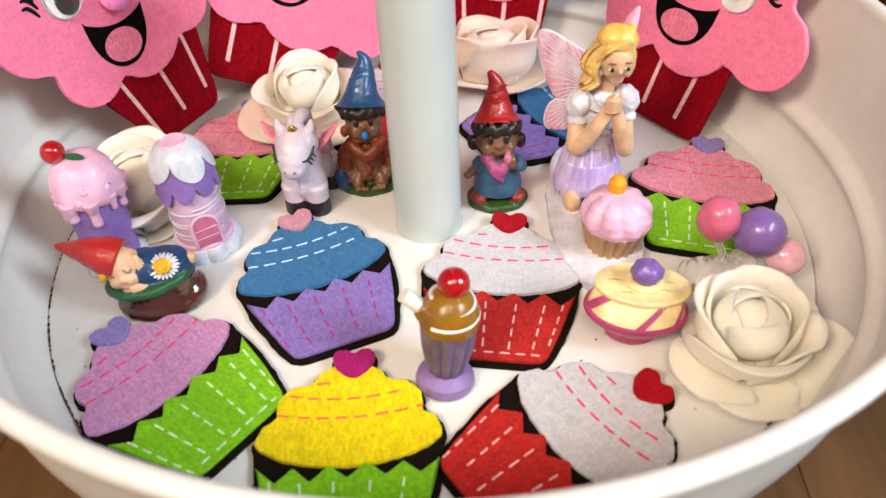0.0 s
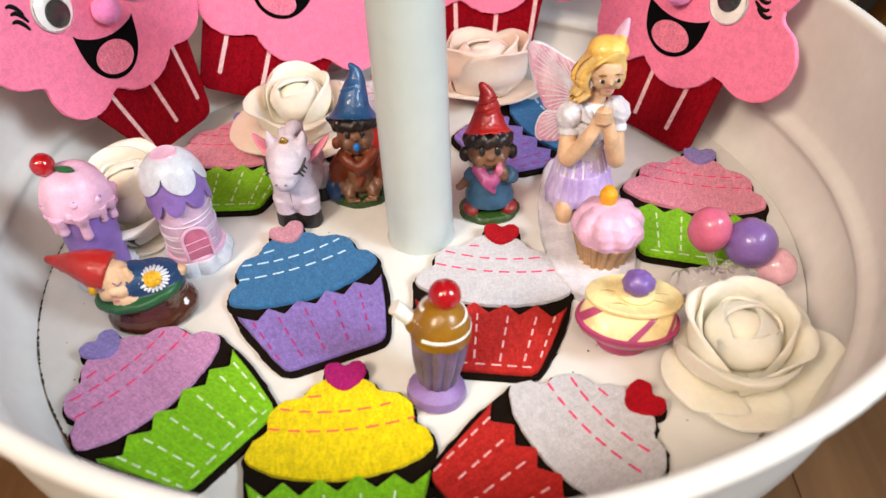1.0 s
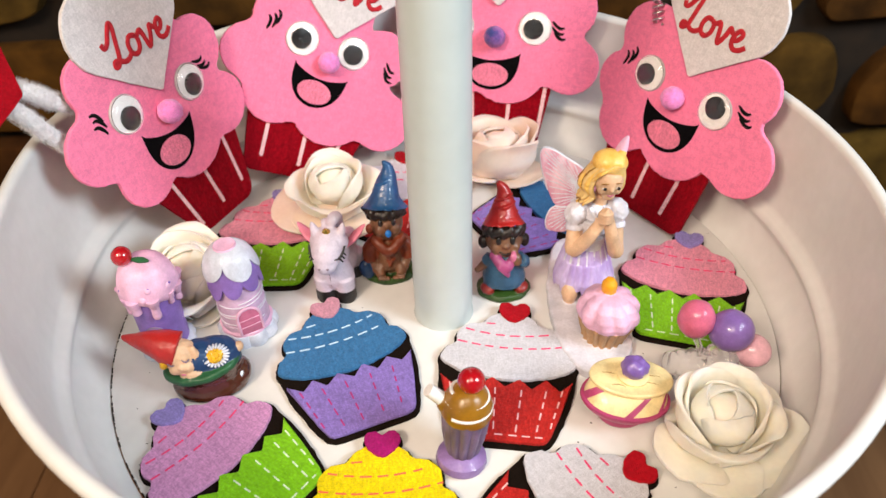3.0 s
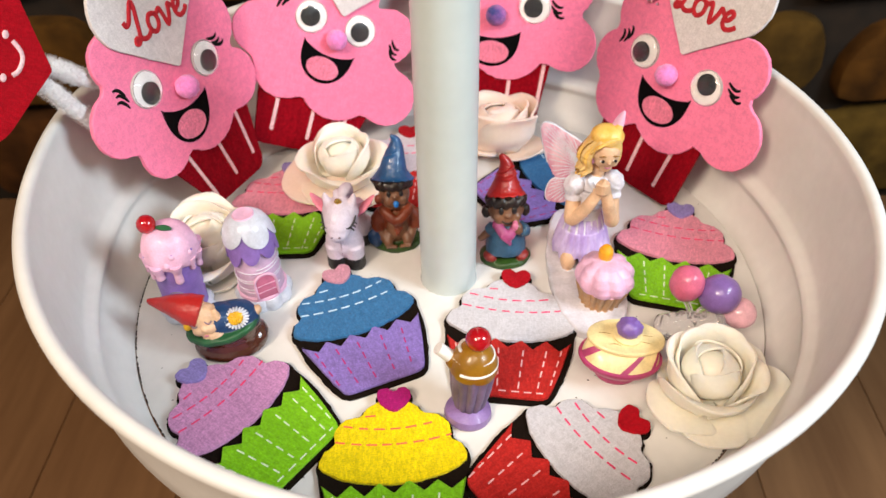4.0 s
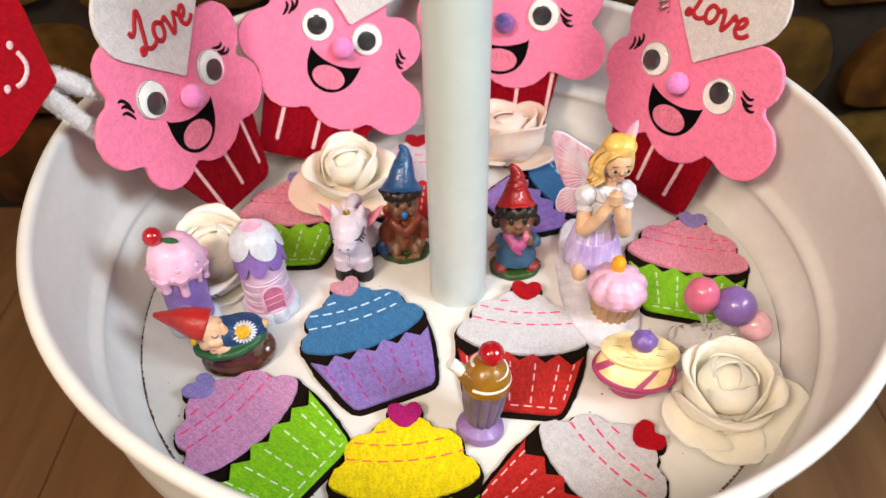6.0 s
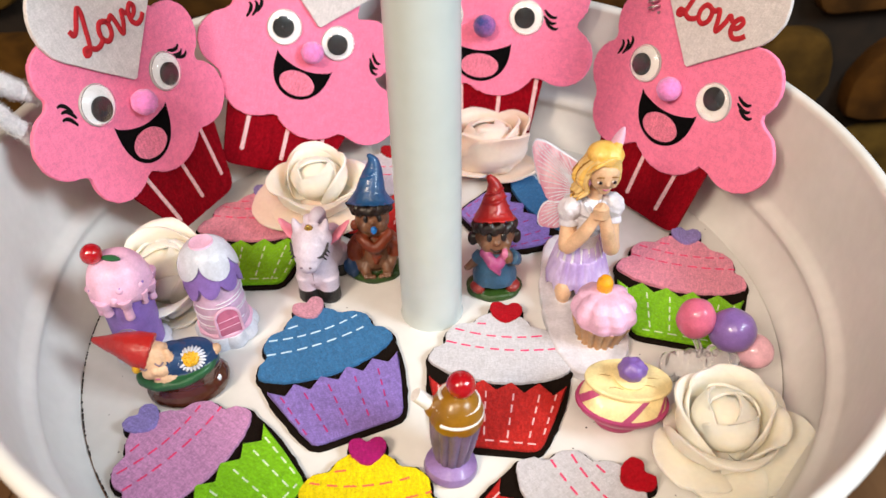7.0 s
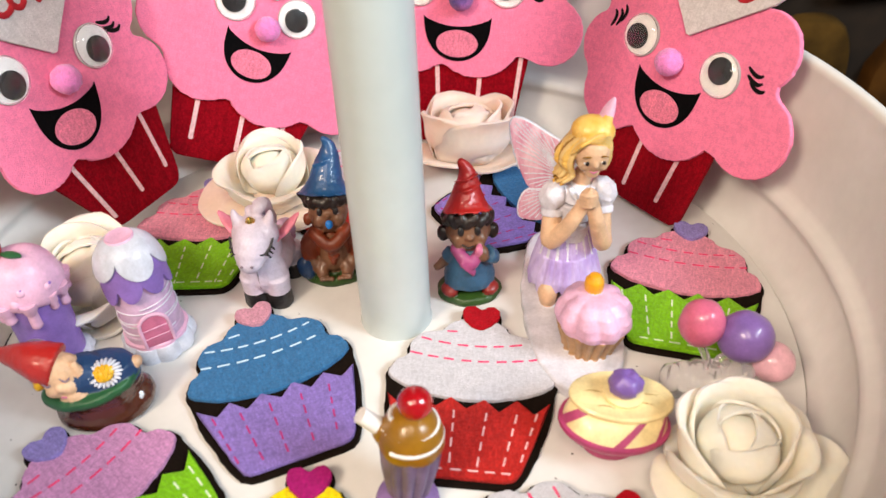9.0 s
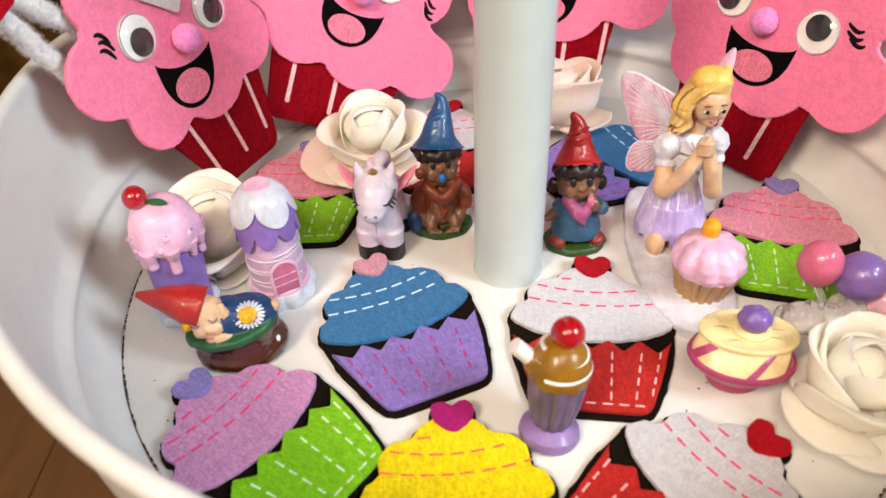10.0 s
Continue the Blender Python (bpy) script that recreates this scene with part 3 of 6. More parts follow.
def flat_cupcake(x, y, turn, icing, cup, heart, s_icing, s_cup, label, width=1.0, base_row=False, heart_turn=0.0, z=0.0, seed=0, tilt=(0, 0)):
    m = pose(x, y, z + 0.0002, tilt[0], tilt[1], turn) @ Matrix.Diagonal((width, width, 1, 1))
    t = thing("felt_cupcake", m, label, "felt cutout", "flat felt cupcakes")
    up = curve_through(ICING_HALF + [(-px, py) for px, py in ICING_HALF[::-1]] + [(-px, py) for px, py in ICING_LOW] + [(px, py) for px, py in ICING_LOW[::-1]], 6)
    teeth = []
    for k in range(6):
        px = -24.2 + k * 9.68
        teeth.append((px, -7.6 + 0.35 * math.sin(k * 2.1 + seed)))
        if k < 5:
            teeth.append((px + 4.84 + 0.4 * math.sin(k * 3.7 + seed), -11.9 + 0.35 * math.cos(k * 1.3 + seed)))
    low = teeth + [(19.6, -24.0), (15.8, -35.6), (-15.8, -35.6), (-19.6, -24.0)]
    cup_o = rounded(low, [0.5] * 11 + [4, 3.6, 3.6, 4], 3)
    back_low = rounded([(25.9, -2), (24.8, -13), (20.8, -26.4), (16.8, -37.2), (-16.8, -37.2), (-20.8, -26.4), (-24.8, -13), (-25.9, -2)], [1, 3, 4, 5, 5, 4, 3, 1], 3)
    top_back = [p for p in offset(up, 0.9) if p[1] > -0.5]
    top_back.sort(key=lambda p: math.atan2(p[1] + 1, p[0]), reverse=True)
    part("backing", slab([p for p in back_low if p[1] < -2.2] + top_back, 0.0, 1.5, 0.35, wobble=0.7), F_DARK, t, "dark brown felt backing")
    part("cup", slab(cup_o, 1.56, 2.9, 0.3, wobble=0.25), cup, t, "zigzag-topped felt paper case")
    part("icing", slab(up, 1.56, 3.0, 0.35, wobble=0.35), icing, t, "scalloped felt icing")
    ho = heart_outline(12.6, 10.6, (1.0, 20.2))
    ca, sa = math.cos(radians(heart_turn)), math.sin(radians(heart_turn))
    ho = [(1 + (px - 1) * ca - (py - 25) * sa, 25 + (px - 1) * sa + (py - 25) * ca) for px, py in ho]
    part("heart_backing", slab(offset(ho, 0.5), 0.0, 1.45, 0.3), F_DARK, t)
    part("heart", slab(ho, 2.9, 4.2, 0.35, wobble=0.3), heart, t, "small felt heart")
    rows = [([(px, 13.2 + 0.0085 * px * px) for px in np.linspace(-17.5, 16.5, 18)], s_icing), ([(px, 6.8 + 0.006 * px * px) for px in np.linspace(-20, 20.5, 18)], s_icing),
            ([(-9.6, 19.2), (-3.6, 19.3)], s_icing)]
    for px in (-20.4, -12.4, -3.6, 6.0, 14.8):
        rows.append(([(px, -12.8 if abs(px) < 18 else -11.5), (px * 0.78, -33.6)], s_cup))
    if base_row:
        rows.append(([(-13, -33.2), (14, -33.2)], s_cup))
        rows.append(([(20.6, -12.0), (16.2, -31.0)], s_cup))
    for k, (line, sm) in enumerate(rows):
        part("stitching", dash_line(bmesh.new(), line, 3.3 if k < 3 else 2.8, 2.2, 0.74 if k < 3 else 0.60, 3.0 if k < 3 else 2.9, seed * 31 + k), sm, t, smooth=0)
    return t


flat_cupcake(-0.0373, -0.0268, 24.1, F_BLUE, F_PURPLE, F_PINKHEART, S_LIGHTBLUE, S_MAGENTA, "flat felt cupcake with blue icing and violet case", seed=1, heart_turn=8)
flat_cupcake(-0.0180, -0.0938, 5.1, F_YELLOW, F_LIME, F_MAGENTA, S_ORANGE, S_WHITE, "flat felt cupcake with yellow icing and lime case", seed=2)
flat_cupcake(-0.0754, -0.0718, 53.8, F_MAUVE, F_LIME, F_LAVENDER, S_PINK, S_WHITE, "flat felt cupcake with mauve icing and lime case", seed=3, base_row=True)
flat_cupcake(0.0440, -0.0922, -52.9, F_WHITE, F_RED, F_HEARTRED, S_PINK, S_PALEPINK, "flat felt cupcake with white icing and red case near the rim", seed=4, heart_turn=-10)
flat_cupcake(0.0246, -0.0307, -6.1, F_WHITE, F_RED, F_HEARTRED, S_PINK, S_PALEPINK, "flat felt cupcake with white icing and red case", seed=5, base_row=True)
flat_cupcake(0.0992, 0.0151, -14.5, F_ROSE, F_LIME, F_LAVENDER, S_PINK, S_WHITE, "flat felt cupcake with rose icing and lime case", seed=6, base_row=True)
flat_cupcake(-0.0777, 0.0480, 2.0, F_ROSE, F_LIME, F_LAVENDER, S_PINK, S_WHITE, "rose and lime felt cupcake lying under a foam rose", seed=7, base_row=True)
flat_cupcake(-0.0222, 0.0805, 0.0, F_WHITE, F_RED, F_HEARTRED, S_PINK, S_PALEPINK, "flat felt cupcake with white icing behind the pole", seed=8)
flat_cupcake(0.0490, 0.0640, -58.0, F_BLUE, F_PURPLE, F_PINKHEART, S_LIGHTBLUE, S_MAGENTA, "flat felt cupcake with blue icing turned on its side", seed=9, base_row=True)

# ---- big felt cupcake ornaments that lean on the tray wall ----


def cloud(lobes, cx, cy):
    """Frosting outline: the union of round lobes seen from its middle."""
    out = []
    for i in range(240):
        a = 2 * math.pi * i / 240
        dx, dy, far = math.cos(a), math.sin(a), 0.0
        for lx, ly, r in lobes:
            b = (lx - cx) * dx + (ly - cy) * dy
            c = (lx - cx) ** 2 + (ly - cy) ** 2 - r * r
            if b * b - c > 0:
                far = max(far, b + math.sqrt(b * b - c))
        out.append(far)
    soft = [max(out[i], (out[i - 3] + out[i - 2] + out[i - 1] + out[i] + out[(i + 1) % 240] + out[(i + 2) % 240] + out[(i + 3) % 240]) / 7) for i in range(240)]
    return [(cx + soft[i] * math.cos(2 * math.pi * i / 240), cy + soft[i] * math.sin(2 * math.pi * i / 240)) for i in range(240)]


def turned(pts, deg, c=(0, 0), move=(0, 0)):
    ca, sa = math.cos(radians(deg)), math.sin(radians(deg))
    return [(c[0] + (x - c[0]) * ca - (y - c[1]) * sa + move[0], c[1] + (x - c[0]) * sa + (y - c[1]) * ca + move[1]) for x, y in pts]


# the word Love in a round hand, letter by letter
SCRIPT = [[(0.2, 6.4), (0.7, 5.2), (1.9, 5.8), (3.2, 7.8), (4.6, 9.6), (5.0, 8.4), (4.2, 5.0), (3.4, 1.8), (2.4, 0.3), (1.4, 0.3), (1.7, 1.4), (3.0, 1.2), (4.6, 0.3), (6.2, 0.6), (7.4, 1.6)],
          [(9.6, 4.6), (8.2, 4.7), (7.2, 3.2), (7.4, 1.2), (8.8, 0.4), (10.2, 1.6), (10.4, 3.6), (9.6, 4.7), (10.3, 4.1), (11.3, 4.4)],
          [(11.2, 4.4), (12.0, 4.8), (12.5, 3.2), (12.9, 0.6), (13.4, 0.4), (14.6, 2.6), (15.2, 4.6), (15.9, 4.0), (16.4, 3.6)],
          [(16.6, 2.2), (18.2, 2.8), (19.0, 4.2), (18.2, 5.0), (17.0, 3.8), (16.8, 1.6), (18.0, 0.4), (19.6, 0.8), (20.8, 1.9)]]


def ornament(phi, r0, z0, lean, roll, cup_corners, stripes, lobes, middle, eyes, nose, mouth, heart_tip, heart_turn, pupils, label, lash=None, nose_of=None):
    """A big felt cupcake with plastic eyes: its plane leans back on the wall at the angle phi."""
    ph = radians(phi)
    rad, tan = Vector((math.cos(ph), math.sin(ph), 0)), Vector((math.sin(ph), -math.cos(ph), 0))
    up = Vector((0, 0, 1)) * math.cos(radians(lean)) + rad * math.sin(radians(lean))
    out = tan.cross(up)
    m = Matrix(((tan.x, up.x, out.x, rad.x * r0), (tan.y, up.y, out.y, rad.y * r0), (tan.z, up.z, out.z, rad.z * r0 + z0), (0, 0, 0, 1))) @ pose(0, 0, 0, 0, 0, roll)
    t = thing("felt_cupcake_ornament", m, label, "felt ornament", "large smiling felt cupcakes")
    cup_o = rounded(cup_corners, [1, 5, 5, 1], 4)
    cup = part("cup", slab(cup_o, 0.0, 2.0, 0.4, wobble=0.4), F_DEEPRED, t, "deep red felt paper case")
    for (px, py), (qx, qy) in stripes:
        line = rounded([(px - 0.9, py), (qx - 0.9, qy), (qx + 0.9, qy), (px + 0.9, py)], 0.7, 2)
        part("stripe", slab(line, 1.9, 2.12, 0.05), STRIPE, cup, "pale glitter stripe", smooth=0)
    part("icing", slab(cloud(lobes, *middle), 2.0, 4.0, 0.5, wobble=0.4), F_HOTPINK, t, "hot pink scalloped felt icing")
    # mouth: a wide grin with a tongue
    (ax, ay), (bx, by), depth = mouth
    mx, my, w, ang = (ax + bx) / 2, (ay + by) / 2, math.dist((ax, ay), (bx, by)) / 2, math.degrees(math.atan2(by - ay, bx - ax))
    grin = [(-w, 0.8)] + [(w * u, -3.6 * (1 - u * u) + 0.3) for u in np.linspace(-0.9, 0.9, 11)] + [(w, 0.8)]
    grin += [(w * 0.98 * math.cos(a), -depth * math.sin(a) ** 0.85 - 0.5) for a in np.linspace(0.12, math.pi - 0.12, 20)]
    part("mouth", slab([(mx + px * math.cos(radians(ang)) - py * math.sin(radians(ang)), my + px * math.sin(radians(ang)) + py * math.cos(radians(ang))) for px, py in grin], 3.95, 4.35, 0.1), F_BLACK, t, "black printed grin")
    tong = [(0.62 * w * math.cos(a), -depth * 0.60 + depth * 0.33 * math.sin(a)) for a in np.linspace(0, 2 * math.pi, 33)[:-1]]
    part("tongue", slab([(mx + px * math.cos(radians(ang)) - py * math.sin(radians(ang)), my + px * math.sin(radians(ang)) + py * math.cos(radians(ang))) for px, py in tong], 4.3, 4.55, 0.08), F_TONGUE, t, "pink tongue")
    for (ex, ey), (qx, qy) in zip(eyes, pupils):
        disc = spin([(7.6, 0), (7.8, 0.7), (7.3, 1.3), (0, 1.3)], 36)
        eye = part("eye", disc, EYE_WHITE, t, "round plastic wiggle eye", at=pose(ex / 1000, ey / 1000, 0.004))
        part("pupil", spin([(4.6, 1.35), (4.6, 1.95), (4.3, 2.05), (0, 2.05)], 28), PUPIL, eye, "loose black pupil", at=pose(qx / 1000, qy / 1000, 0))
        dome = [(7.55 * math.cos(a), 1.4 + 2.5 * math.sin(a)) for a in np.linspace(0, math.pi / 2 * 0.96, 9)] + [(0, 3.9)]
        hollow = [(0, 3.6)] + [(7.2 * math.cos(a), 1.4 + 2.2 * math.sin(a)) for a in np.linspace(math.pi / 2 * 0.96, 0, 9)]
        shell = spin(dome, 36, cap=False)
        spin(hollow + [dome[0]], 36, shell, cap=False)
        bmesh.ops.remove_doubles(shell, verts=shell.verts, dist=0.001)
        part("lens", shell, EYE_CLEAR, eye, "clear domed lens", smooth=60).visible_shadow = False
    nb = ball(bmesh.new(), (0, 0, 0), 5.0, seg=28)
    for v in nb.verts:
        v.co *= 1 + 0.07 * noise.noise(v.co * 1.4) + 0.04 * noise.noise(v.co * 4.0)
    part("nose", nb, nose_of or POMPOM, t, "small fuzzy blue and violet pompom" if nose_of else "small fuzzy pink pompom", at=pose(nose[0] / 1000, nose[1] / 1000, 0.0075))
    for (lx, ly), deg in lash or ():
        for k in (-1, 0, 1):
            arc = [(4.2 * u + 0.6 * abs(k), k * 2.5 - 1.1 * (1 - (2 * u - 1) ** 2), 0.1) for u in np.linspace(-0.45, 0.75, 7)]
            part("eyelash", tube(bmesh.new(), arc, [0.4, 0.65, 0.75, 0.75, 0.7, 0.55, 0.4], seg=8, flat=0.4), INK, t, at=pose(lx / 1000, ly / 1000, 0.004, 0, 0, deg))
    hh = cut_heart(56, 49)
    heart = part("heart", slab(hh, 0.0, 1.6, 0.4, wobble=0.3), F_HEARTWHITE, t, "white felt heart with red lettering", at=pose(heart_tip[0] / 1000, heart_tip[1] / 1000, 0.0042, 0, 0, heart_turn))
    for stroke in SCRIPT:
        line = [(1.62 * (x - 10.6) + 0.8, 1.62 * y, 0.0) for x, y in stroke]
        bm = tube(bmesh.new(), curve_through(line, 5, closed=False), 1.05, seg=10, flat=0.42)
        part("letter", bm, LETTER_RED, heart, "red flocked cursive letter of the word Love", at=pose(0, 0.0172, 0.0017, 0, 0, -0.8 * heart_turn), smooth=60)
    return t


def fuzzy_rod(pts, radius, seed, parent, name="chenille_stem"):
    """A bent chenille stem: a wire thick with short fibres."""
    rng = random.Random(seed)
    bm = bmesh.new()
    line = curve_through(pts, 24, closed=False)
    tube(bm, line, [radius * 0.72 * (1 + 0.2 * noise.noise((k * 0.35, seed, 0))) for k in range(len(line))], seg=10)
    for p, q in zip(line, line[1:]):
        p, q = Vector(p), Vector(q)
        d = (q - p).normalized()
        for k in range(26):
            v = Vector((rng.gauss(0, 1), rng.gauss(0, 1), rng.gauss(0, 1)))
            v = (v - d * v.dot(d)).normalized()
            root, tip = p.lerp(q, rng.random()) + v * radius * 0.4, None
            tip = root + v * radius * rng.uniform(0.45, 0.75) + d * rng.uniform(-0.5, 0.5)
            s = d.cross(v) * 0.16
            a, b, c = bm.verts.new(root - s), bm.verts.new(root + s), bm.verts.new(tip)
            bm.faces.new((a, b, c))
    return part(name, bm, FUZZ, parent, "white fluffy pipe-cleaner stem")


orn_d = ornament(36.8, 0.109, 0.0005, 17, 0, [(-29, 38), (-22, 0.3), (26, 0.6), (30.5, 38)], [((-0.1, 32), (-2.2, 5.6)), ((18.2, 34), (14.3, 6.1)), ((-18, 32), (-17.5, 6))],
                 [(-29, 53, 12.5), (-20, 37, 14.5), (9, 43, 20), (40, 45, 15), (32.5, 71.5, 13.5), (-22, 76, 14), (3, 86, 18), (5, 55, 27)], (5, 56),
                 [(-14.3, 61.5), (22.1, 59.4)], (2.7, 57.1), ((-11.4, 50.4), (17.3, 50.5), 17), (4.6, 67.3), -8,
                 [(-1.2, -0.8), (0.2, 1.6)], "hot pink smiling felt cupcake ornament leaning on the tray wall", [((-26.5, 64), 125), ((34.5, 61.5), 28)])
orn_a = ornament(155.9, 0.113, 0.0005, 12, 0, [(-27, 44), (-7, 7.5), (28.5, 7), (33, 44)], [((23, 42), (24.4, 16)), ((5.6, 38), (9.7, 13.8)), ((-13.6, 41), (-5.9, 11.8))],
                 [(-27, 89, 11.5), (-37, 67, 13.5), (-22, 48, 13.5), (5, 53, 20), (30, 53, 13.5), (27, 80, 13.5), (3, 96, 18), (-4, 66, 27)], (-2, 66),
                 [(-19.6, 73.2), (15.8, 69.8)], (-2.0, 65.4), ((-17.2, 61.4), (9.9, 58.2), 18), (0.6, 73.2), 6,
                 [(0.4, -1.8), (0.6, -1.4)], "hot pink smiling felt cupcake ornament with a pipe-cleaner arm", [((-31, 76), 175), ((25.6, 72.4), 35)])
orn_b = ornament(113.8, 0.110, 0.003, 16, -27, [(-30, 37), (-24.6, 2.2), (22, 4), (31, 37)], [((-18.6, 32), (-17.9, 9.8)), ((0, 32), (0.8, 9)), ((18, 34), (17, 10))],
                 [(-35.5, 56, 12.5), (-19, 42.5, 16), (9, 43, 21), (35.5, 40, 14.5), (26.5, 69, 13.5), (0, 86, 17), (-23, 75, 14.5), (3, 57, 27)], (2, 56),
                 [(-13.5, 68), (11.5, 68)], (0.5, 61), ((-14.0, 57), (12.5, 54), 16.5), (1.2, 72.0), 2, [(-0.8, 0.0), (-0.4, -0.6)],
                 "hot pink smiling felt cupcake ornament tilted beside the pole", [((-27, 72), 130), ((30, 63), 0)])
orn_b.location += (Vector((math.sin(radians(113.8)), -math.cos(radians(113.8)), 0))) * -0.0353
ornament(80, 0.112, 0.0005, 14, 0, [(-25, 44), (-19, 0.4), (23.4, 0.6), (31.2, 44)], [((27.4, 42), (24.5, 13.5)), ((10.4, 38), (8.8, 10)), ((-8.6, 38), (-7.4, 10))],
                 [(-29, 63, 13), (-18, 46, 15), (8, 50, 20), (38, 50, 13.5), (34, 76, 14), (-20, 83, 14), (6, 94, 18), (6, 63, 27)], (5, 64),
                 [(-16, 66), (20.3, 66.8)], (2, 62.5), ((-14, 54), (14.4, 54), 17), (2.5, 76), 0, [(0, 0), (-0.6, 0)],
                 "hot pink smiling felt cupcake ornament behind the pole", [((-28, 66), 180), ((30.5, 65.5), 10)], nose_of=POMPOM_BLUE)

# wire clasp at the top of the ornament beside the fairy
bm = bmesh.new()
tube(bm, [(2.2 * math.cos(a), 2.2 * math.sin(a), a * 0.42) for a in np.linspace(0, 31.4, 120)], 0.55, seg=8)
part("wire_clasp", bm, CLASP, orn_d, "coiled silvery wire clasp behind the heart", at=pose(-0.0187, 0.0815, 0.0052, -90, 0, 20), smooth=60)

# red felt heart on pipe-cleaner stems beside the left-hand ornament
LEFT_PLANE = orn_a.matrix_world.copy()
heart_sign = thing("felt_heart_sign", LEFT_PLANE @ pose(-0.0535, 0.0994, 0.002, 0, 0, 54), "red felt heart with pale painted strokes on white pipe-cleaner stems", "felt ornament")
part("heart", slab([(x - 0.6, y - 1.6) for x, y in cut_heart(60, 46)], 0, 1.8, 0.4, wobble=0.3), F_HEARTRED, heart_sign, "red felt heart")
bm = bmesh.new()
tube(bm, curve_through([(6.8, 14.2, 1.8), (4.1, 11.2, 1.8), (1.1, 10.3, 1.8), (-2.6, 11.4, 1.8), (-4.8, 13.7, 1.8)], 6, False), 0.85, seg=8, flat=0.4)
part("painted_stroke", bm, STRIPE, heart_sign, "pale pink painted stroke")
for x, y in ((8.4, 16.8), (-6.0, 17.0)):
    part("painted_dot", ball(bmesh.new(), (x, y, 1.8), (1.5, 1.2, 0.4), seg=14), STRIPE, heart_sign, "pale pink painted dot")

# ---- foam roses ----


def petal(curve, half, bow, thick=1.1, seed=0.0, crown=0.55, curl=0.0):
    """One soft foam petal: its middle line is the curve of (radius, height); it is half wide to each side and bows round an upright line at bow from its middle."""
    bm = bmesh.new()
    nu, nv, grids = 22, 16, []
    line = curve_through([(r, z, 0) for r, z in curve], 6, closed=False)
    lens = [0.0]
    for p, q in zip(line, line[1:]):
        lens.append(lens[-1] + math.dist(p, q))

    def at(v):
        s = min(max(v, 0.0), 1.0) * lens[-1]
        for k in range(len(line) - 1):
            if lens[k + 1] >= s - 1e-9:
                f = (s - lens[k]) / max(1e-6, lens[k + 1] - lens[k])
                dr, dz = line[k + 1][0] - line[k][0], line[k + 1][1] - line[k][1]
                n = math.hypot(dr, dz) or 1.0
                return line[k][0] + f * dr, line[k][1] + f * dz, dr / n, dz / n
        return line[-1][0], line[-1][1], 1.0, 0.0

    for side in (-0.5, 0.5):
        g = []
        for j in range(nv + 1):
            row = []
            for i in range(nu + 1):
                u = 2 * i / nu - 1
                top = 1 - crown * (1 - math.sqrt(max(0.0, 1 - 0.96 * u * u))) + 0.03 * math.sin(2.7 * u + seed) + 0.012 * math.sin(7 * u + 2 * seed) + 0.05 * math.exp(-((u - 0.1) / 0.22) ** 2)
                v = j / nv * top
                rr, zz, tr, tz = at(v)
                thin = thick * (1 - 0.45 * (j / nv) ** 8) * (1 - 0.45 * abs(u) ** 8)
                rr, zz = rr - side * thin * tz, zz + side * thin * tr
                x = half * u * (0.36 + 0.64 * math.sin(min(1.0, 1.5 * v) * math.pi / 2))
                th = x / bow
                zz += curl * u * u * v + 0.5 * math.sin(2.2 * u + seed) * v
                row.append(bm.verts.new((bow * math.sin(th), -(rr - bow + bow * math.cos(th)), zz)))
            g.append(row)
        grids.append(g)
    a, b = grids
    for j in range(nv):
        for i in range(nu):
            bm.faces.new((a[j][i], a[j][i + 1], a[j + 1][i + 1], a[j + 1][i]))
            bm.faces.new((b[j][i], b[j + 1][i], b[j + 1][i + 1], b[j][i + 1]))
        bm.faces.new((a[j][0], a[j + 1][0], b[j + 1][0], b[j][0]))
        bm.faces.new((a[j][nu], b[j][nu], b[j + 1][nu], a[j + 1][nu]))
    for i in range(nu):
        bm.faces.new((a[nv][i], a[nv][i + 1], b[nv][i + 1], b[nv][i]))
        bm.faces.new((a[0][i], b[0][i], b[0][i + 1], a[0][i + 1]))
    return bm


# petal kinds: middle line, half width, bow, crown, curl
FLAT = ([(3, 1.0), (12, 2.4), (21, 4.0), (29.5, 5.0)], 19.5, 60.0, 0.62, 2.0)
FLAT_SHORT = ([(3, 1.0), (10, 2.0), (17, 3.4), (22, 5.4)], 16.0, 40.0, 0.62, 2.0)
RAISED = ([(3, 1.0), (12, 2.2), (20, 6.0), (26.5, 12.5)], 17.5, 40.0, 0.62, 1.0)
LIP = ([(3, 2.0), (11, 5.0), (16.0, 10.5), (17.8, 15.4), (20.0, 18.2), (22.8, 18.4)], 25.0, 18.0, 0.60, -1.0)
CUP = ([(3, 2.0), (11.4, 6.0), (16.2, 12.0), (17.0, 18.0), (18.0, 22.0), (20.0, 24.4)], 25.0, 16.6, 0.62, -1.0)
INNER = ([(2, 6.0), (10.0, 9.0), (13.6, 14.6), (13.8, 19.6), (13.6, 23.2), (14.6, 25.4)], 19.0, 13.0, 0.60, -1.0)
HEART = ([(1, 9.0), (8.0, 12.0), (10.2, 16.6), (9.2, 20.6), (7.0, 23.4)], 14.0, 9.0, 0.5, 0.0)
BUD = ([(1, 10.0), (5.4, 14.0), (6.2, 18.4), (4.8, 22.0), (2.4, 23.9)], 9.5, 5.4, 0.40, 0.0)


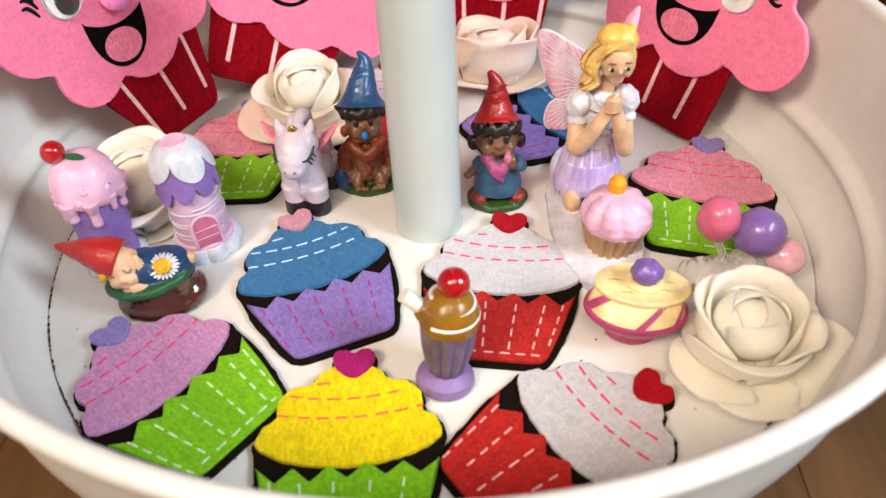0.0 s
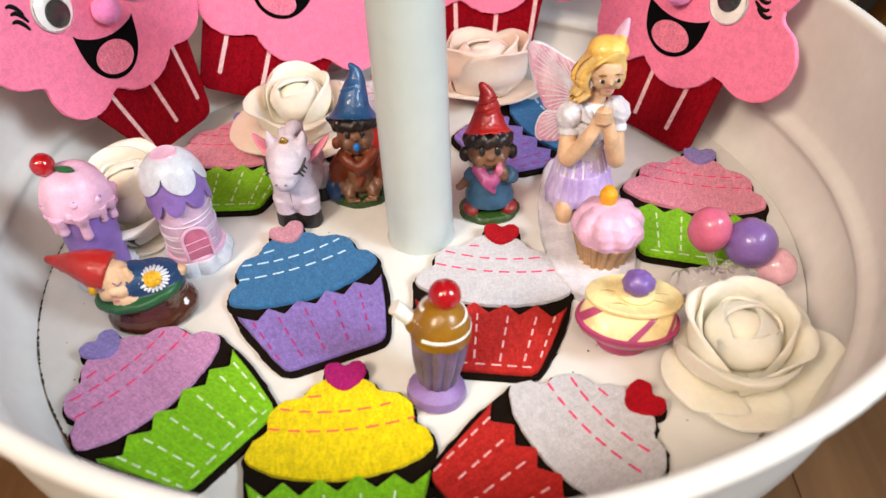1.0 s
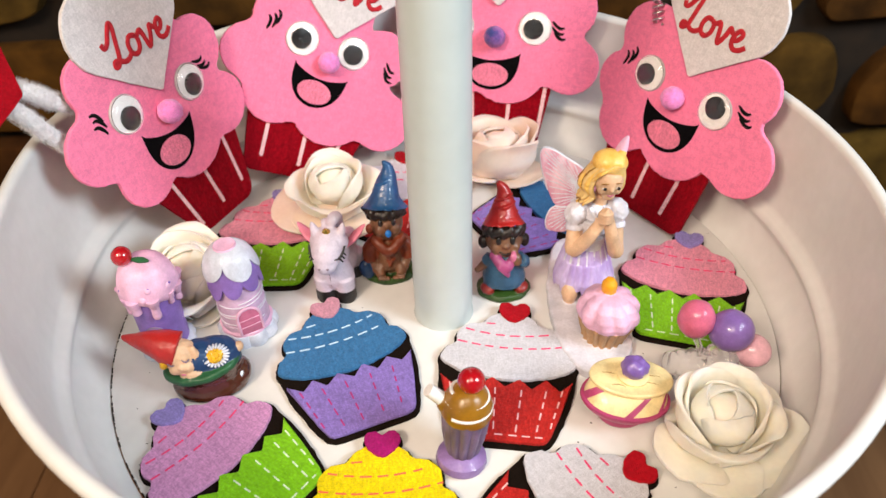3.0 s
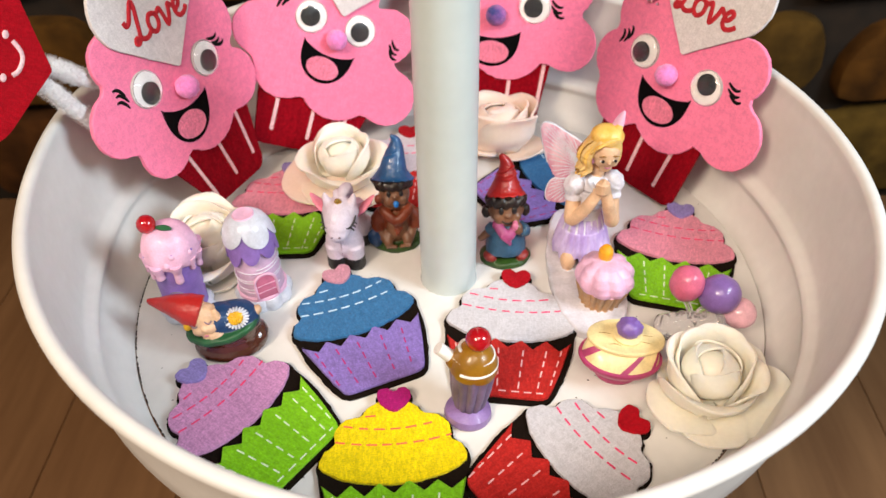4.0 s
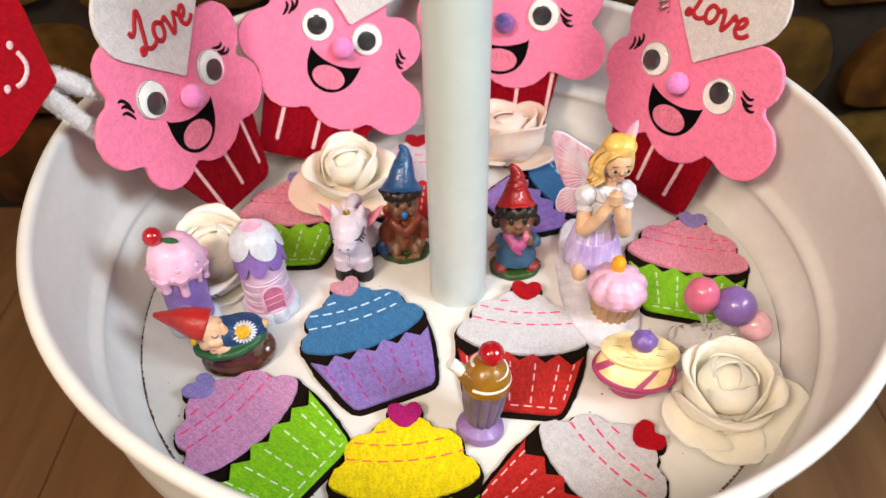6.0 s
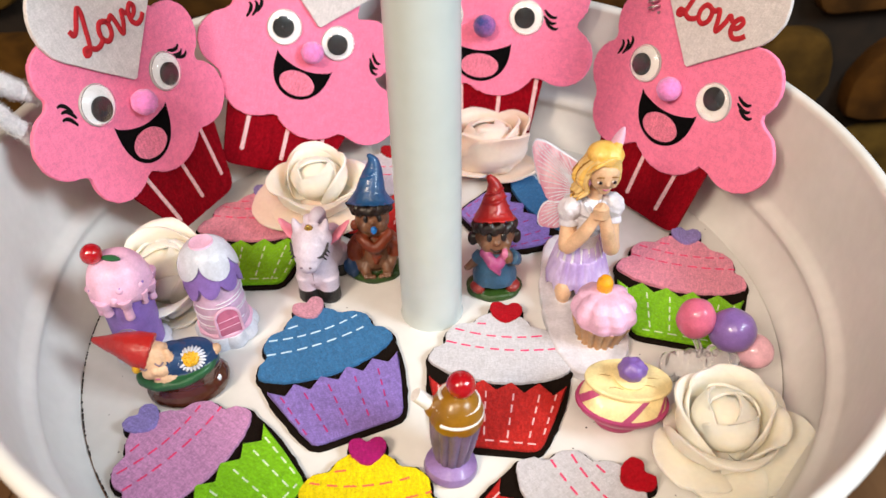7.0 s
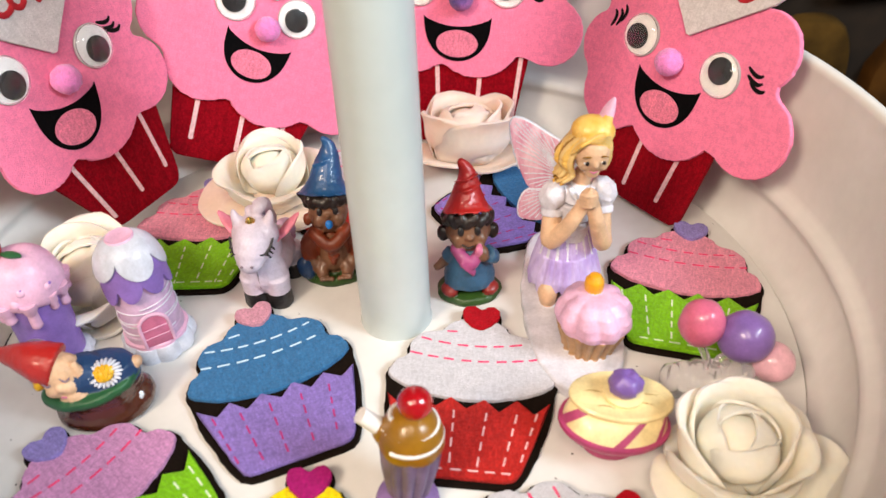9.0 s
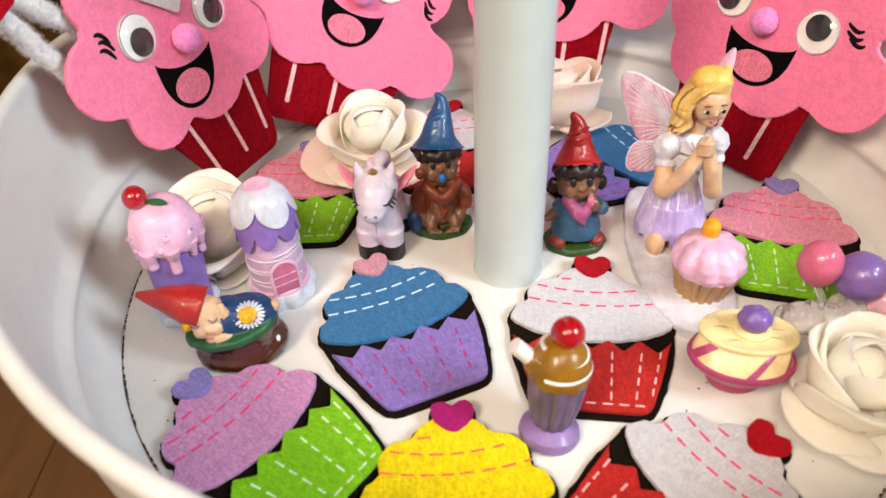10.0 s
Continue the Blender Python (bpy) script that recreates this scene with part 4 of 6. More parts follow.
def rose(m, label, petals, outer, inner, seed, size=1.0):
    """A foam rose on a short calyx; petals are (kind, turn, scale) from the outside in."""
    rng = random.Random(seed)
    t = thing("foam_rose", m @ Matrix.Diagonal((size, size, size, 1)), label, "artificial flower", "foam roses")
    part("calyx", spin([(0, 0), (8.0, 0), (9.0, 1.0), (10.5, 4.0), (7.0, 7.0), (0, 8.0)], 36), outer, t, "foam underside of the rose", smooth=60)
    part("bud", spin([(0, 6), (8.4, 9.0), (9.8, 14.0), (8.8, 19.0), (5.4, 21.8), (2.2, 22.8), (0, 22.9)], 48, lobes=3, depth=0.08, twist=0.12), inner, t, "closed foam bud in the middle", smooth=70)
    for kind, turn, scale in petals:
        curve, half, bow, crown, curl = kind
        c = [(r * (scale if q else 1), z + rng.uniform(-0.5, 0.5) * q / len(curve)) for q, (r, z) in enumerate(curve)]
        part("petal", petal(c, half * scale, bow * scale, 1.8, rng.uniform(0, 6), crown, curl), outer if kind in (FLAT, FLAT_SHORT, RAISED) else inner, t,
             at=pose(0, 0, 0, 0, 0, turn) @ pose(0, 0, 0, rng.uniform(-3, 3), rng.uniform(-2.5, 2.5), 0), smooth=70)
    return t


CORE = [(INNER, 96, 1.0), (INNER, 214, 1.02), (HEART, 140, 1.14), (HEART, 268, 1.1), (HEART, 16, 1.12), (BUD, 200, 1.60), (BUD, 70, 1.62)]
rose(pose(0.0930, -0.0655, 0.0006, -2, 2, 0), "large cream foam rose lying open on the tray floor",
     [(FLAT, -52, 0.86), (FLAT, 4, 0.90), (RAISED, 74, 1.16), (RAISED, 136, 1.04), (FLAT_SHORT, 215, 0.9), (LIP, -12, 1.04), (LIP, 74, 0.90), (CUP, 160, 0.90), (CUP, 256, 0.92)] + CORE, FOAM, FOAM, 1, 0.93)
rose(pose(-0.0505, 0.0610, 0.0062, 5, 0, 0), "cream and blush foam rose on a felt cupcake",
     [(FLAT, -78, 1.12), (FLAT, -20, 0.96), (FLAT, 38, 1.06), (FLAT, 98, 1.0), (FLAT_SHORT, 190, 1.0), (LIP, 8, 1.16), (LIP, 92, 1.06), (LIP, -82, 1.04), (CUP, 182, 0.96)] + CORE, FOAM_PINK, FOAM, 2, 0.90)
rose(pose(0.0245, 0.0900, 0.0030, -9, 0, 0), "blush foam rose half behind the centre pole",
     [(FLAT, -66, 0.80), (FLAT_SHORT, 74, 1.10), (FLAT_SHORT, 180, 0.9), (CUP, 34, 1.04), (CUP, -52, 1.02), (CUP, 120, 1.0), (CUP, 210, 0.98)] + CORE, FOAM_PINK, FOAM_PINK, 3, 1.0)
rose(pose(-0.1010, 0.0095, 0.0020, 16, -4, 0), "cream foam rose propped behind the little towers",
     [(FLAT_SHORT, 18, 0.90), (FLAT_SHORT, 172, 1.0), (FLAT_SHORT, 120, 0.9), (LIP, 0, 1.04), (LIP, 196, 0.98), (LIP, -84, 1.0), (LIP, 92, 0.98)] + CORE, FOAM, FOAM, 5, 1.0)


# ---- painted resin miniatures; each figure is one mesh ----


class Sculpt:
    """One moulded figure: rough forms are melted into one skin, fine ones are laid on it; paint follows the forms."""

    def __init__(self):
        self.bm, self.detail, self.mats, self.fine = bmesh.new(), bmesh.new(), [], False

    def mi(self, m):
        if m not in self.mats:
            self.mats.append(m)
        return self.mats.index(m)

    def on(self):
        return self.detail if self.fine else self.bm

    def ball(self, m, c, r, rot=(0, 0, 0), seg=18, rough=0.0, seed=0):
        ball(self.on(), c, r, self.mi(m), rot, seg, rough, seed)

    def tube(self, m, pts, radii, seg=12, steps=5, flat=1.0):
        line = curve_through([tuple(p) for p in pts], steps, closed=False)
        n, rr = len(pts) - 1, []
        for k in range(len(line)):
            s = k / (len(line) - 1) * n
            i = min(int(s), n - 1)
            rr.append(radii[i] * (1 - (s - i)) + radii[i + 1] * (s - i))
        tube(self.on(), line, rr, self.mi(m), seg, True, flat)

    def spin(self, m, prof, c=(0, 0, 0), rot=(0, 0, 0), seg=36, lobes=0, depth=0.0, twist=0.0, scale=(1, 1, 1), lean=0.0):
        slant = Matrix(((1, 0, 0, 0), (0, 1, lean, 0), (0, 0, 1, 0), (0, 0, 0, 1)))
        spin(prof, seg, self.on(), self.mi(m), lobes, depth, twist, pose(*c, *rot) @ slant @ Matrix.Diagonal((*scale, 1)))

    def done(self, name, m, label, category, group="", size=1.0, voxel=0.40, melt=2, lumps=0.12, bend=None, stretch=1.0):
        bm = self.bm
        bmesh.ops.recalc_face_normals(bm, faces=bm.faces)
        bm.faces.ensure_lookup_table()
        paint_of = [f.material_index for f in bm.faces]
        tree = BVHTree.FromBMesh(bm)
        raw = bpy.data.meshes.new("raw")
        bm.to_mesh(raw)
        bm.free()
        tmp = new("raw", raw)
        mod = tmp.modifiers.new("melt", "REMESH")
        mod.mode, mod.voxel_size = "VOXEL", voxel
        got = tmp.evaluated_get(bpy.context.evaluated_depsgraph_get()).to_mesh()
        skin = bmesh.new()
        skin.from_mesh(got)
        bpy.data.objects.remove(tmp)
        bpy.data.meshes.remove(raw)
        for f in skin.faces:
            hit = tree.find_nearest(f.calc_center_median())
            f.material_index = paint_of[hit[2]] if hit[2] is not None else 0
        for _ in range(melt):
            bmesh.ops.smooth_vert(skin, verts=skin.verts, factor=0.5, use_axis_x=True, use_axis_y=True, use_axis_z=True)
        skin.normal_update()
        for v in skin.verts:
            v.co += v.normal * lumps * (noise.noise(v.co * 0.55) + 0.5 * noise.noise(v.co * 1.5))
        if len(self.detail.verts):
            extra = bpy.data.meshes.new("extra")
            bmesh.ops.recalc_face_normals(self.detail, faces=self.detail.faces)
            self.detail.to_mesh(extra)
            skin.from_mesh(extra)
            bpy.data.meshes.remove(extra)
        self.detail.free()
        for v in skin.verts:
            if stretch != 1.0 and v.co.y > 1.0 and v.co.z > 4.2:
                v.co.z = 4.2 + (v.co.z - 4.2) * stretch
        if bend:
            z0, z1, deg = bend
            for v in skin.verts:
                f = min(1.0, max(0.0, (v.co.z - z0) / (z1 - z0)))
                a = radians(deg) * f * f * (3 - 2 * f)
                y, z = v.co.y, v.co.z - z0
                v.co.y, v.co.z = y * math.cos(a) + z * math.sin(a), z0 - y * math.sin(a) + z * math.cos(a)
        ob = link_mesh(name, skin, self.mats, 70)
        ob.matrix_world = m @ Matrix.Diagonal((size, size, size, 1))
        return tagged(ob, label, category, group)


def blob_base(s, m, rx, ry, h, seed, seg=40):
    """A low uneven mound under a figure."""
    prof = [(0, 0), (rx * 0.97, 0), (rx, h * 0.4), (rx * 0.9, h * 0.85), (rx * 0.6, h), (0, h)]
    s.spin(m, prof, seg=seg, scale=(1, ry / rx, 1), lobes=7, depth=0.05)


# tower with pink dripping icing and a cherry
def icecream_tower():
    t = thing("icecream_tower", pose(-0.1074, -0.0185, 0.0) @ Matrix.Diagonal((0.96, 0.96, 1.0, 1)), "violet resin tower topped with dripping pink icing and a cherry", "figurine", "resin towers")
    part("base", spin([(0, 0), (10.4, 0), (11.2, 1.8), (10.4, 3.8), (8.8, 4.4), (0, 4.4)], 80, lobes=9, depth=0.10), P_ICE, t, "scalloped white base")
    part("body", spin([(9.0, 3.5), (9.0, 8), (9.2, 20), (9.5, 29), (0, 29)], 40), P_LILAC, t, "violet tower wall")
    bm = bmesh.new()
    n = 264
    rings = []
    for k in range(20):
        ring = []
        for i in range(n):
            a = 2 * math.pi * i / n
            w = math.cos(10 * a + 0.4 * math.sin(3 * a + 1))
            drip = 0.9 + 0.5 * w
            low = 30.4 - drip
            if k < 8:
                g = k / 7
                z = low + g * (31.2 - low)
                r = 9.3 + (1.3 + 0.8 * g) * math.sin(min(1.0, g * 2.2 + (0.02 if k == 0 else 0.35)) * math.pi / 2)
            else:
                g = (k - 7) / 12 * math.pi / 2
                z, r = 31.2 + 13.4 * math.sin(g), 11.4 * math.cos(g) ** 0.72 + 0.01
            r *= 1 + 0.035 * noise.noise((2.4 * math.cos(a), 2.4 * math.sin(a), z * 0.16))
            ring.append(bm.verts.new((r * math.cos(a), r * math.sin(a), z)))
        rings.append(ring)
    for a, b in zip(rings, rings[1:]):
        for i in range(n):
            bm.faces.new((a[i], a[(i + 1) % n], b[(i + 1) % n], b[i]))
    bm.faces.new(rings[-1])
    bm.faces.new(rings[0][::-1])
    for k in range(11):
        a, low = 2 * math.pi * (k + 0.25 * math.sin(k * 2.1)) / 11, 24.4 + 1.9 * math.sin(k * 2.7)
        c, d, w = math.cos(a), math.sin(a), 1.45 + 0.3 * math.sin(k * 1.7)
        line = [(10.3 * c, 10.3 * d, 32.5), (10.2 * c, 10.2 * d, 29.5), (10.1 * c, 10.1 * d, 27.5), (10.1 * c, 10.1 * d, low + 1.2), (10.0 * c, 10.0 * d, low + 0.4), (9.9 * c, 9.9 * d, low)]
        drop = tube(bmesh.new(), curve_through(line, 3, closed=False), [w * 1.7] * 2 + [w * 1.35] * 2 + [w * 1.05] * 4 + [w * 1.1] * 3 + [w * 0.95, w * 0.8, w * 0.6, w * 0.4, w * 0.1], seg=14)
        part("icing_drip", drop, P_PINK, t, smooth=70)
    part("icing", bm, P_PINK, t, "glossy pink icing with drips", smooth=70)
    for k, (az, el) in enumerate(((250, 38), (292, 24), (318, 46), (228, 14), (278, 8), (335, 18), (262, 58))):
        a, g = radians(az), radians(el)
        p = (11.0 * math.cos(g) * math.cos(a), 11.0 * math.cos(g) * math.sin(a), 31.2 + 13.2 * math.sin(g))
        part("icing_bump", ball(bmesh.new(), (0, 0, 0), (1.5, 1.5, 0.9), seg=12), P_PINK, t, at=pose(p[0] / 1000, p[1] / 1000, p[2] / 1000, 0, 90 - el, az))
        if k % 2:
            part("paint_dot", ball(bmesh.new(), (0, 0, 0), (0.5, 0.5, 0.3), seg=8), P_LILAC, t, "tiny violet dot", at=pose(p[0] * 1.09 / 1000, (p[1] * 1.09 + 0.8) / 1000, (p[2] + 0.9) / 1000, 0, 90 - el, az))
    part("cherry", ball(bmesh.new(), (0, 0, 0), (3.8, 3.8, 3.7), seg=24), P_CHERRY, t, "glossy red cherry", at=pose(-0.0056, -0.0016, 0.0466))
    part("leaf", slab(curve_through([(0, 0), (2, 1.2), (4.6, 1.3), (6.8, 0), (4.6, -1.0), (2, -1.0)], 4), 0, 0.8, 0.2), P_GREEN, t, "green leaf", at=pose(-0.0024, -0.0018, 0.0450, 8, 4, -4))
    arch = [(-4.2, 0), (4.2, 0)] + [(4.2 * math.cos(a), 8.0 + 4.2 * math.sin(a)) for a in np.linspace(0, math.pi, 14)]
    part("door", slab(arch, 0, 0.7, 0.2), P_BASEPURPLE, t, "arched violet door", at=pose(0.0012, -0.0090, 0.006, 90, 0, 6))
    for k in range(5):
        line = [(4.3 * math.cos(a), 8.0 + 4.3 * math.sin(a), 0.7) for a in np.linspace(0, math.pi, 14)] if k == 0 else [(0.4, 8.2, 0.75), (4.1 * math.cos(0.35 + 0.62 * k), 8.0 + 4.1 * math.sin(0.35 + 0.62 * k), 0.75)]
        part("door_moulding", tube(bmesh.new(), line, 0.2, seg=6), P_GREY, t, at=pose(0.0012, -0.0090, 0.006, 90, 0, 6))
    return t


icecream_tower()


def castle_tower():
    t = thing("icing_tower", pose(-0.0772, -0.0105, 0.0, 0, -2, 26), "pale mauve resin tower with white icing roof and rose door", "figurine", "resin towers")
    part("base", spin([(0, 0), (10.8, 0), (11.5, 1.6), (11.4, 4.0), (10.4, 5.8), (9.0, 6.4), (0, 6.4)], 90, lobes=9, depth=0.10), P_ICE, t, "lumpy white base")
    part("base_edge", spin([(9.0, 5.6), (10.2, 5.9), (10.1, 7.0), (9.2, 7.6)], 60, lobes=9, depth=0.05), P_PINK, t, "pink upper edge of the base")
    part("body", spin([(9.4, 5), (9.4, 10), (9.15, 10.3), (9.2, 15.6), (8.95, 15.9), (9.0, 21), (8.8, 21.3), (8.9, 29), (8.8, 32), (0, 32)], 48), P_MAUVE, t, "pale mauve wall")
    for k, z in enumerate((10.0, 11.4, 15.4, 16.6, 20.8, 22.2, 25.4)):
        a0, a1 = 0.9 * k, 0.9 * k + 4.6
        bm = tube(bmesh.new(), [(9.25 * math.cos(a), 9.25 * math.sin(a), z + 0.35 * math.sin(a * 2 + z)) for a in np.linspace(a0, a1, 30)], 0.2, seg=6)
        part("block_line", bm, P_GREYWHITE, t, "thin white line between the painted blocks")

    def bulge(z):
        return 8.7 * math.sqrt(max(0.0, 1 - (max(0.0, z - 31.0) / 13.6) ** 2.3)) + 0.06 * (31 - min(z, 31.0))

    def drape(apex, drop, n_drip, phase, top_z, lift, round_by, seed):
        """Icing poured over the domed roof: thick rounded tongues with gaps between them."""
        b, n, rings = bmesh.new(), 168, []
        for k in range(13):
            ring = []
            for i in range(n):
                a = 2 * math.pi * i / n
                low = apex - drop * abs(math.cos(n_drip * a / 2 + phase)) ** round_by * (1 + 0.16 * math.sin(a * 2 + seed))
                g = max(0.0, (k - 2) / 10)
                z = low + (top_z - low) * (1 - math.cos(g * math.pi / 2)) if k > 2 else low + (0.25, 0.0, 0.5)[k]
                r = bulge(z) + ((-0.3, lift * 0.75, lift)[k] if k < 3 else lift * (1 - 0.15 * g))
                ring.append(b.verts.new((r * math.cos(a), r * math.sin(a), z)))
            rings.append(ring)
        for p, q in zip(rings, rings[1:]):
            for i in range(n):
                b.faces.new((p[i], p[(i + 1) % n], q[(i + 1) % n], q[i]))
        b.faces.new(rings[-1])
        b.faces.new(rings[0][::-1])
        return b

    part("lower_icing", drape(31.8, 6.6, 8, 0.9, 42.0, 1.3, 0.55, 1.0), P_LILAC, t, "violet scalloped icing", smooth=60)
    part("upper_icing", drape(40.6, 7.4, 5, 0.25, 44.0, 2.0, 0.55, 2.6), P_ICE, t, "thick glossy white icing", smooth=60)
    part("top_disc", spin([(0, 42.6), (4.0, 42.8), (4.4, 43.8), (3.9, 44.6), (2.8, 44.3), (0, 44.4)], 28), P_PINK, t, "pink top")
    arch = [(-4.0, 0), (4.0, 0)] + [(4.0 * math.cos(a), 8.0 + 4.0 * math.sin(a)) for a in np.linspace(0, math.pi, 14)]
    part("door", slab(arch, 0, 1.1, 0.2), P_ROSEDOOR, t, "arched rose door", at=pose(0.0004, -0.0088, 0.0074, 90, 0, 2))
    bm = tube(bmesh.new(), [(-4.4, 0, 0.9)] + [(4.4 * math.cos(a), 8.0 + 4.4 * math.sin(a), 0.9) for a in np.linspace(math.pi, 0, 14)] + [(4.4, 0, 0.9)], 0.6, seg=8)
    part("door_frame", bm, P_PINK, t, at=pose(0.0004, -0.0088, 0.0074, 90, 0, 2))
    for z in (3.4, 6.8):
        part("door_plank_line", tube(bmesh.new(), [(-3.8, z, 1.15), (3.8, z + 0.5, 1.15)], 0.14, seg=6), P_PINK, t, at=pose(0.0004, -0.0088, 0.0074, 90, 0, 2))
    return t


castle_tower()


# sleeping gnome in a brown tub
def sleeping_gnome():
    s = Sculpt()
    s.spin(P_BOOT, [(0, 0), (12.6, 0), (14.0, 1.6), (14.0, 3.6), (12.6, 5.4), (12.0, 7.5), (12.4, 10.6), (12.8, 12.6), (0, 12.6)], scale=(1.0, 0.74, 1), seg=48)
    s.ball(P_BOOT, (10.2, 0.0, 4.6), (4.6, 6.6, 4.6))
    s.spin(P_GREEN, [(0, 10.6), (12.8, 10.8), (14.2, 12.2), (14.0, 13.8), (12.8, 14.4), (0, 13.8)], rot=(0, -7, 0), scale=(1.0, 0.76, 1), seg=48, lobes=9, depth=0.03)
    s.spin(P_NAVY, [(0, 10), (10.2, 11), (10.8, 14.2), (9.6, 17.8), (6.0, 19.4), (0, 19.8)], (3.0, 0.2, 0), (0, -4, 0), scale=(1.0, 0.72, 1), seg=40)
    s.ball(P_NAVY, (-2.0, -0.6, 15.8), (6.6, 6.8, 6.6), rough=0.3)
    s.ball(P_SKIN, (12.4, 0.4, 16.6), (1.6, 2.0, 1.8))
    s.ball(P_SKIN, (-7.6, -1.6, 19.0), (5.9, 5.6, 6.3), (0, 14, 0), rough=0.3)
    s.ball(P_SKIN, (-9.4, -6.0, 16.8), (2.6, 2.0, 2.4))
    s.ball(P_SKIN, (-5.6, -6.2, 17.4), (2.5, 2.0, 2.4))
    s.ball(P_SKIN, (-7.4, -7.4, 18.2), (1.2, 1.1, 1.2))
    s.ball(P_SKIN, (-6.8, -6.4, 14.6), (2.1, 1.7, 1.6))
    s.ball(P_SKIN, (-3.8, -7.0, 14.0), (3.0, 1.9, 1.7), (0, 0, 12))
    s.tube(P_SKIN, [(-3.0, -3.4, 24.2), (-2.2, -4.4, 21.0), (-2.6, -5.2, 17.0)], [1.0, 1.3, 0.8], 10)
    s.tube(P_RED, [(-8.4, -0.4, 21.0), (-12.6, 0.8, 22.6), (-17.4, 2.8, 23.6), (-22.4, 5.0, 23.8), (-27.0, 6.8, 24.6)], [6.7, 6.1, 4.4, 2.6, 0.7], 22)
    s.ball(P_YELLOW, (-13.4, -4.6, 18.6), (1.5, 1.2, 2.2), (0, 20, 0))
    s.fine = True
    for x, y, z in ((-10.4, -6.6, 20.0), (-5.4, -6.9, 21.2)):
        s.tube(P_GREY, [(x - 1.4, y + 0.3, z + 0.4), (x, y - 0.2, z - 0.6), (x + 1.4, y + 0.2, z + 0.3)], [0.22, 0.36, 0.22], 6)
    s.tube(P_ROSEDOOR, [(-7.8, -8.0, 15.6), (-6.4, -8.1, 15.3)], [0.3, 0.3], 6)
    lift = pose(4.6, -4.4, 18.6, 42, 0, 0)
    for k in range(22):
        a = k / 22 * 2 * math.pi
        s.ball(P_ICE, tuple(lift @ Vector((3.5 * math.cos(a), 3.3 * math.sin(a), 0.2 + 0.5 * (k % 2)))), (1.5, 0.5, 0.55), (42, 0, math.degrees(a)), 10)
    s.ball(P_YELLOW, tuple(lift @ Vector((-0.4, 0, 0.7))), (2.9, 2.7, 1.2), (42, 0, 0), rough=0.5)
    for k in range(16):
        s.ball(P_YELLOW, tuple(lift @ Vector((-0.4 + 2.2 * math.cos(k * 2.4) * (k / 16) ** 0.5, 2.1 * math.sin(k * 2.4) * (k / 16) ** 0.5, 1.7))), 0.45, seg=8)
    s.tube(P_ICE, [(0.2, -5.6, 19.0), (0.0, -6.6, 17.0)], [0.4, 0.3], 6)
    return s.done("sleeping_gnome_figurine", pose(-0.0850, -0.0385, 0.0, 0, 0, 14), "painted gnome baby figurine asleep in a brown tub", "figurine", "gnome figurines")


sleeping_gnome()


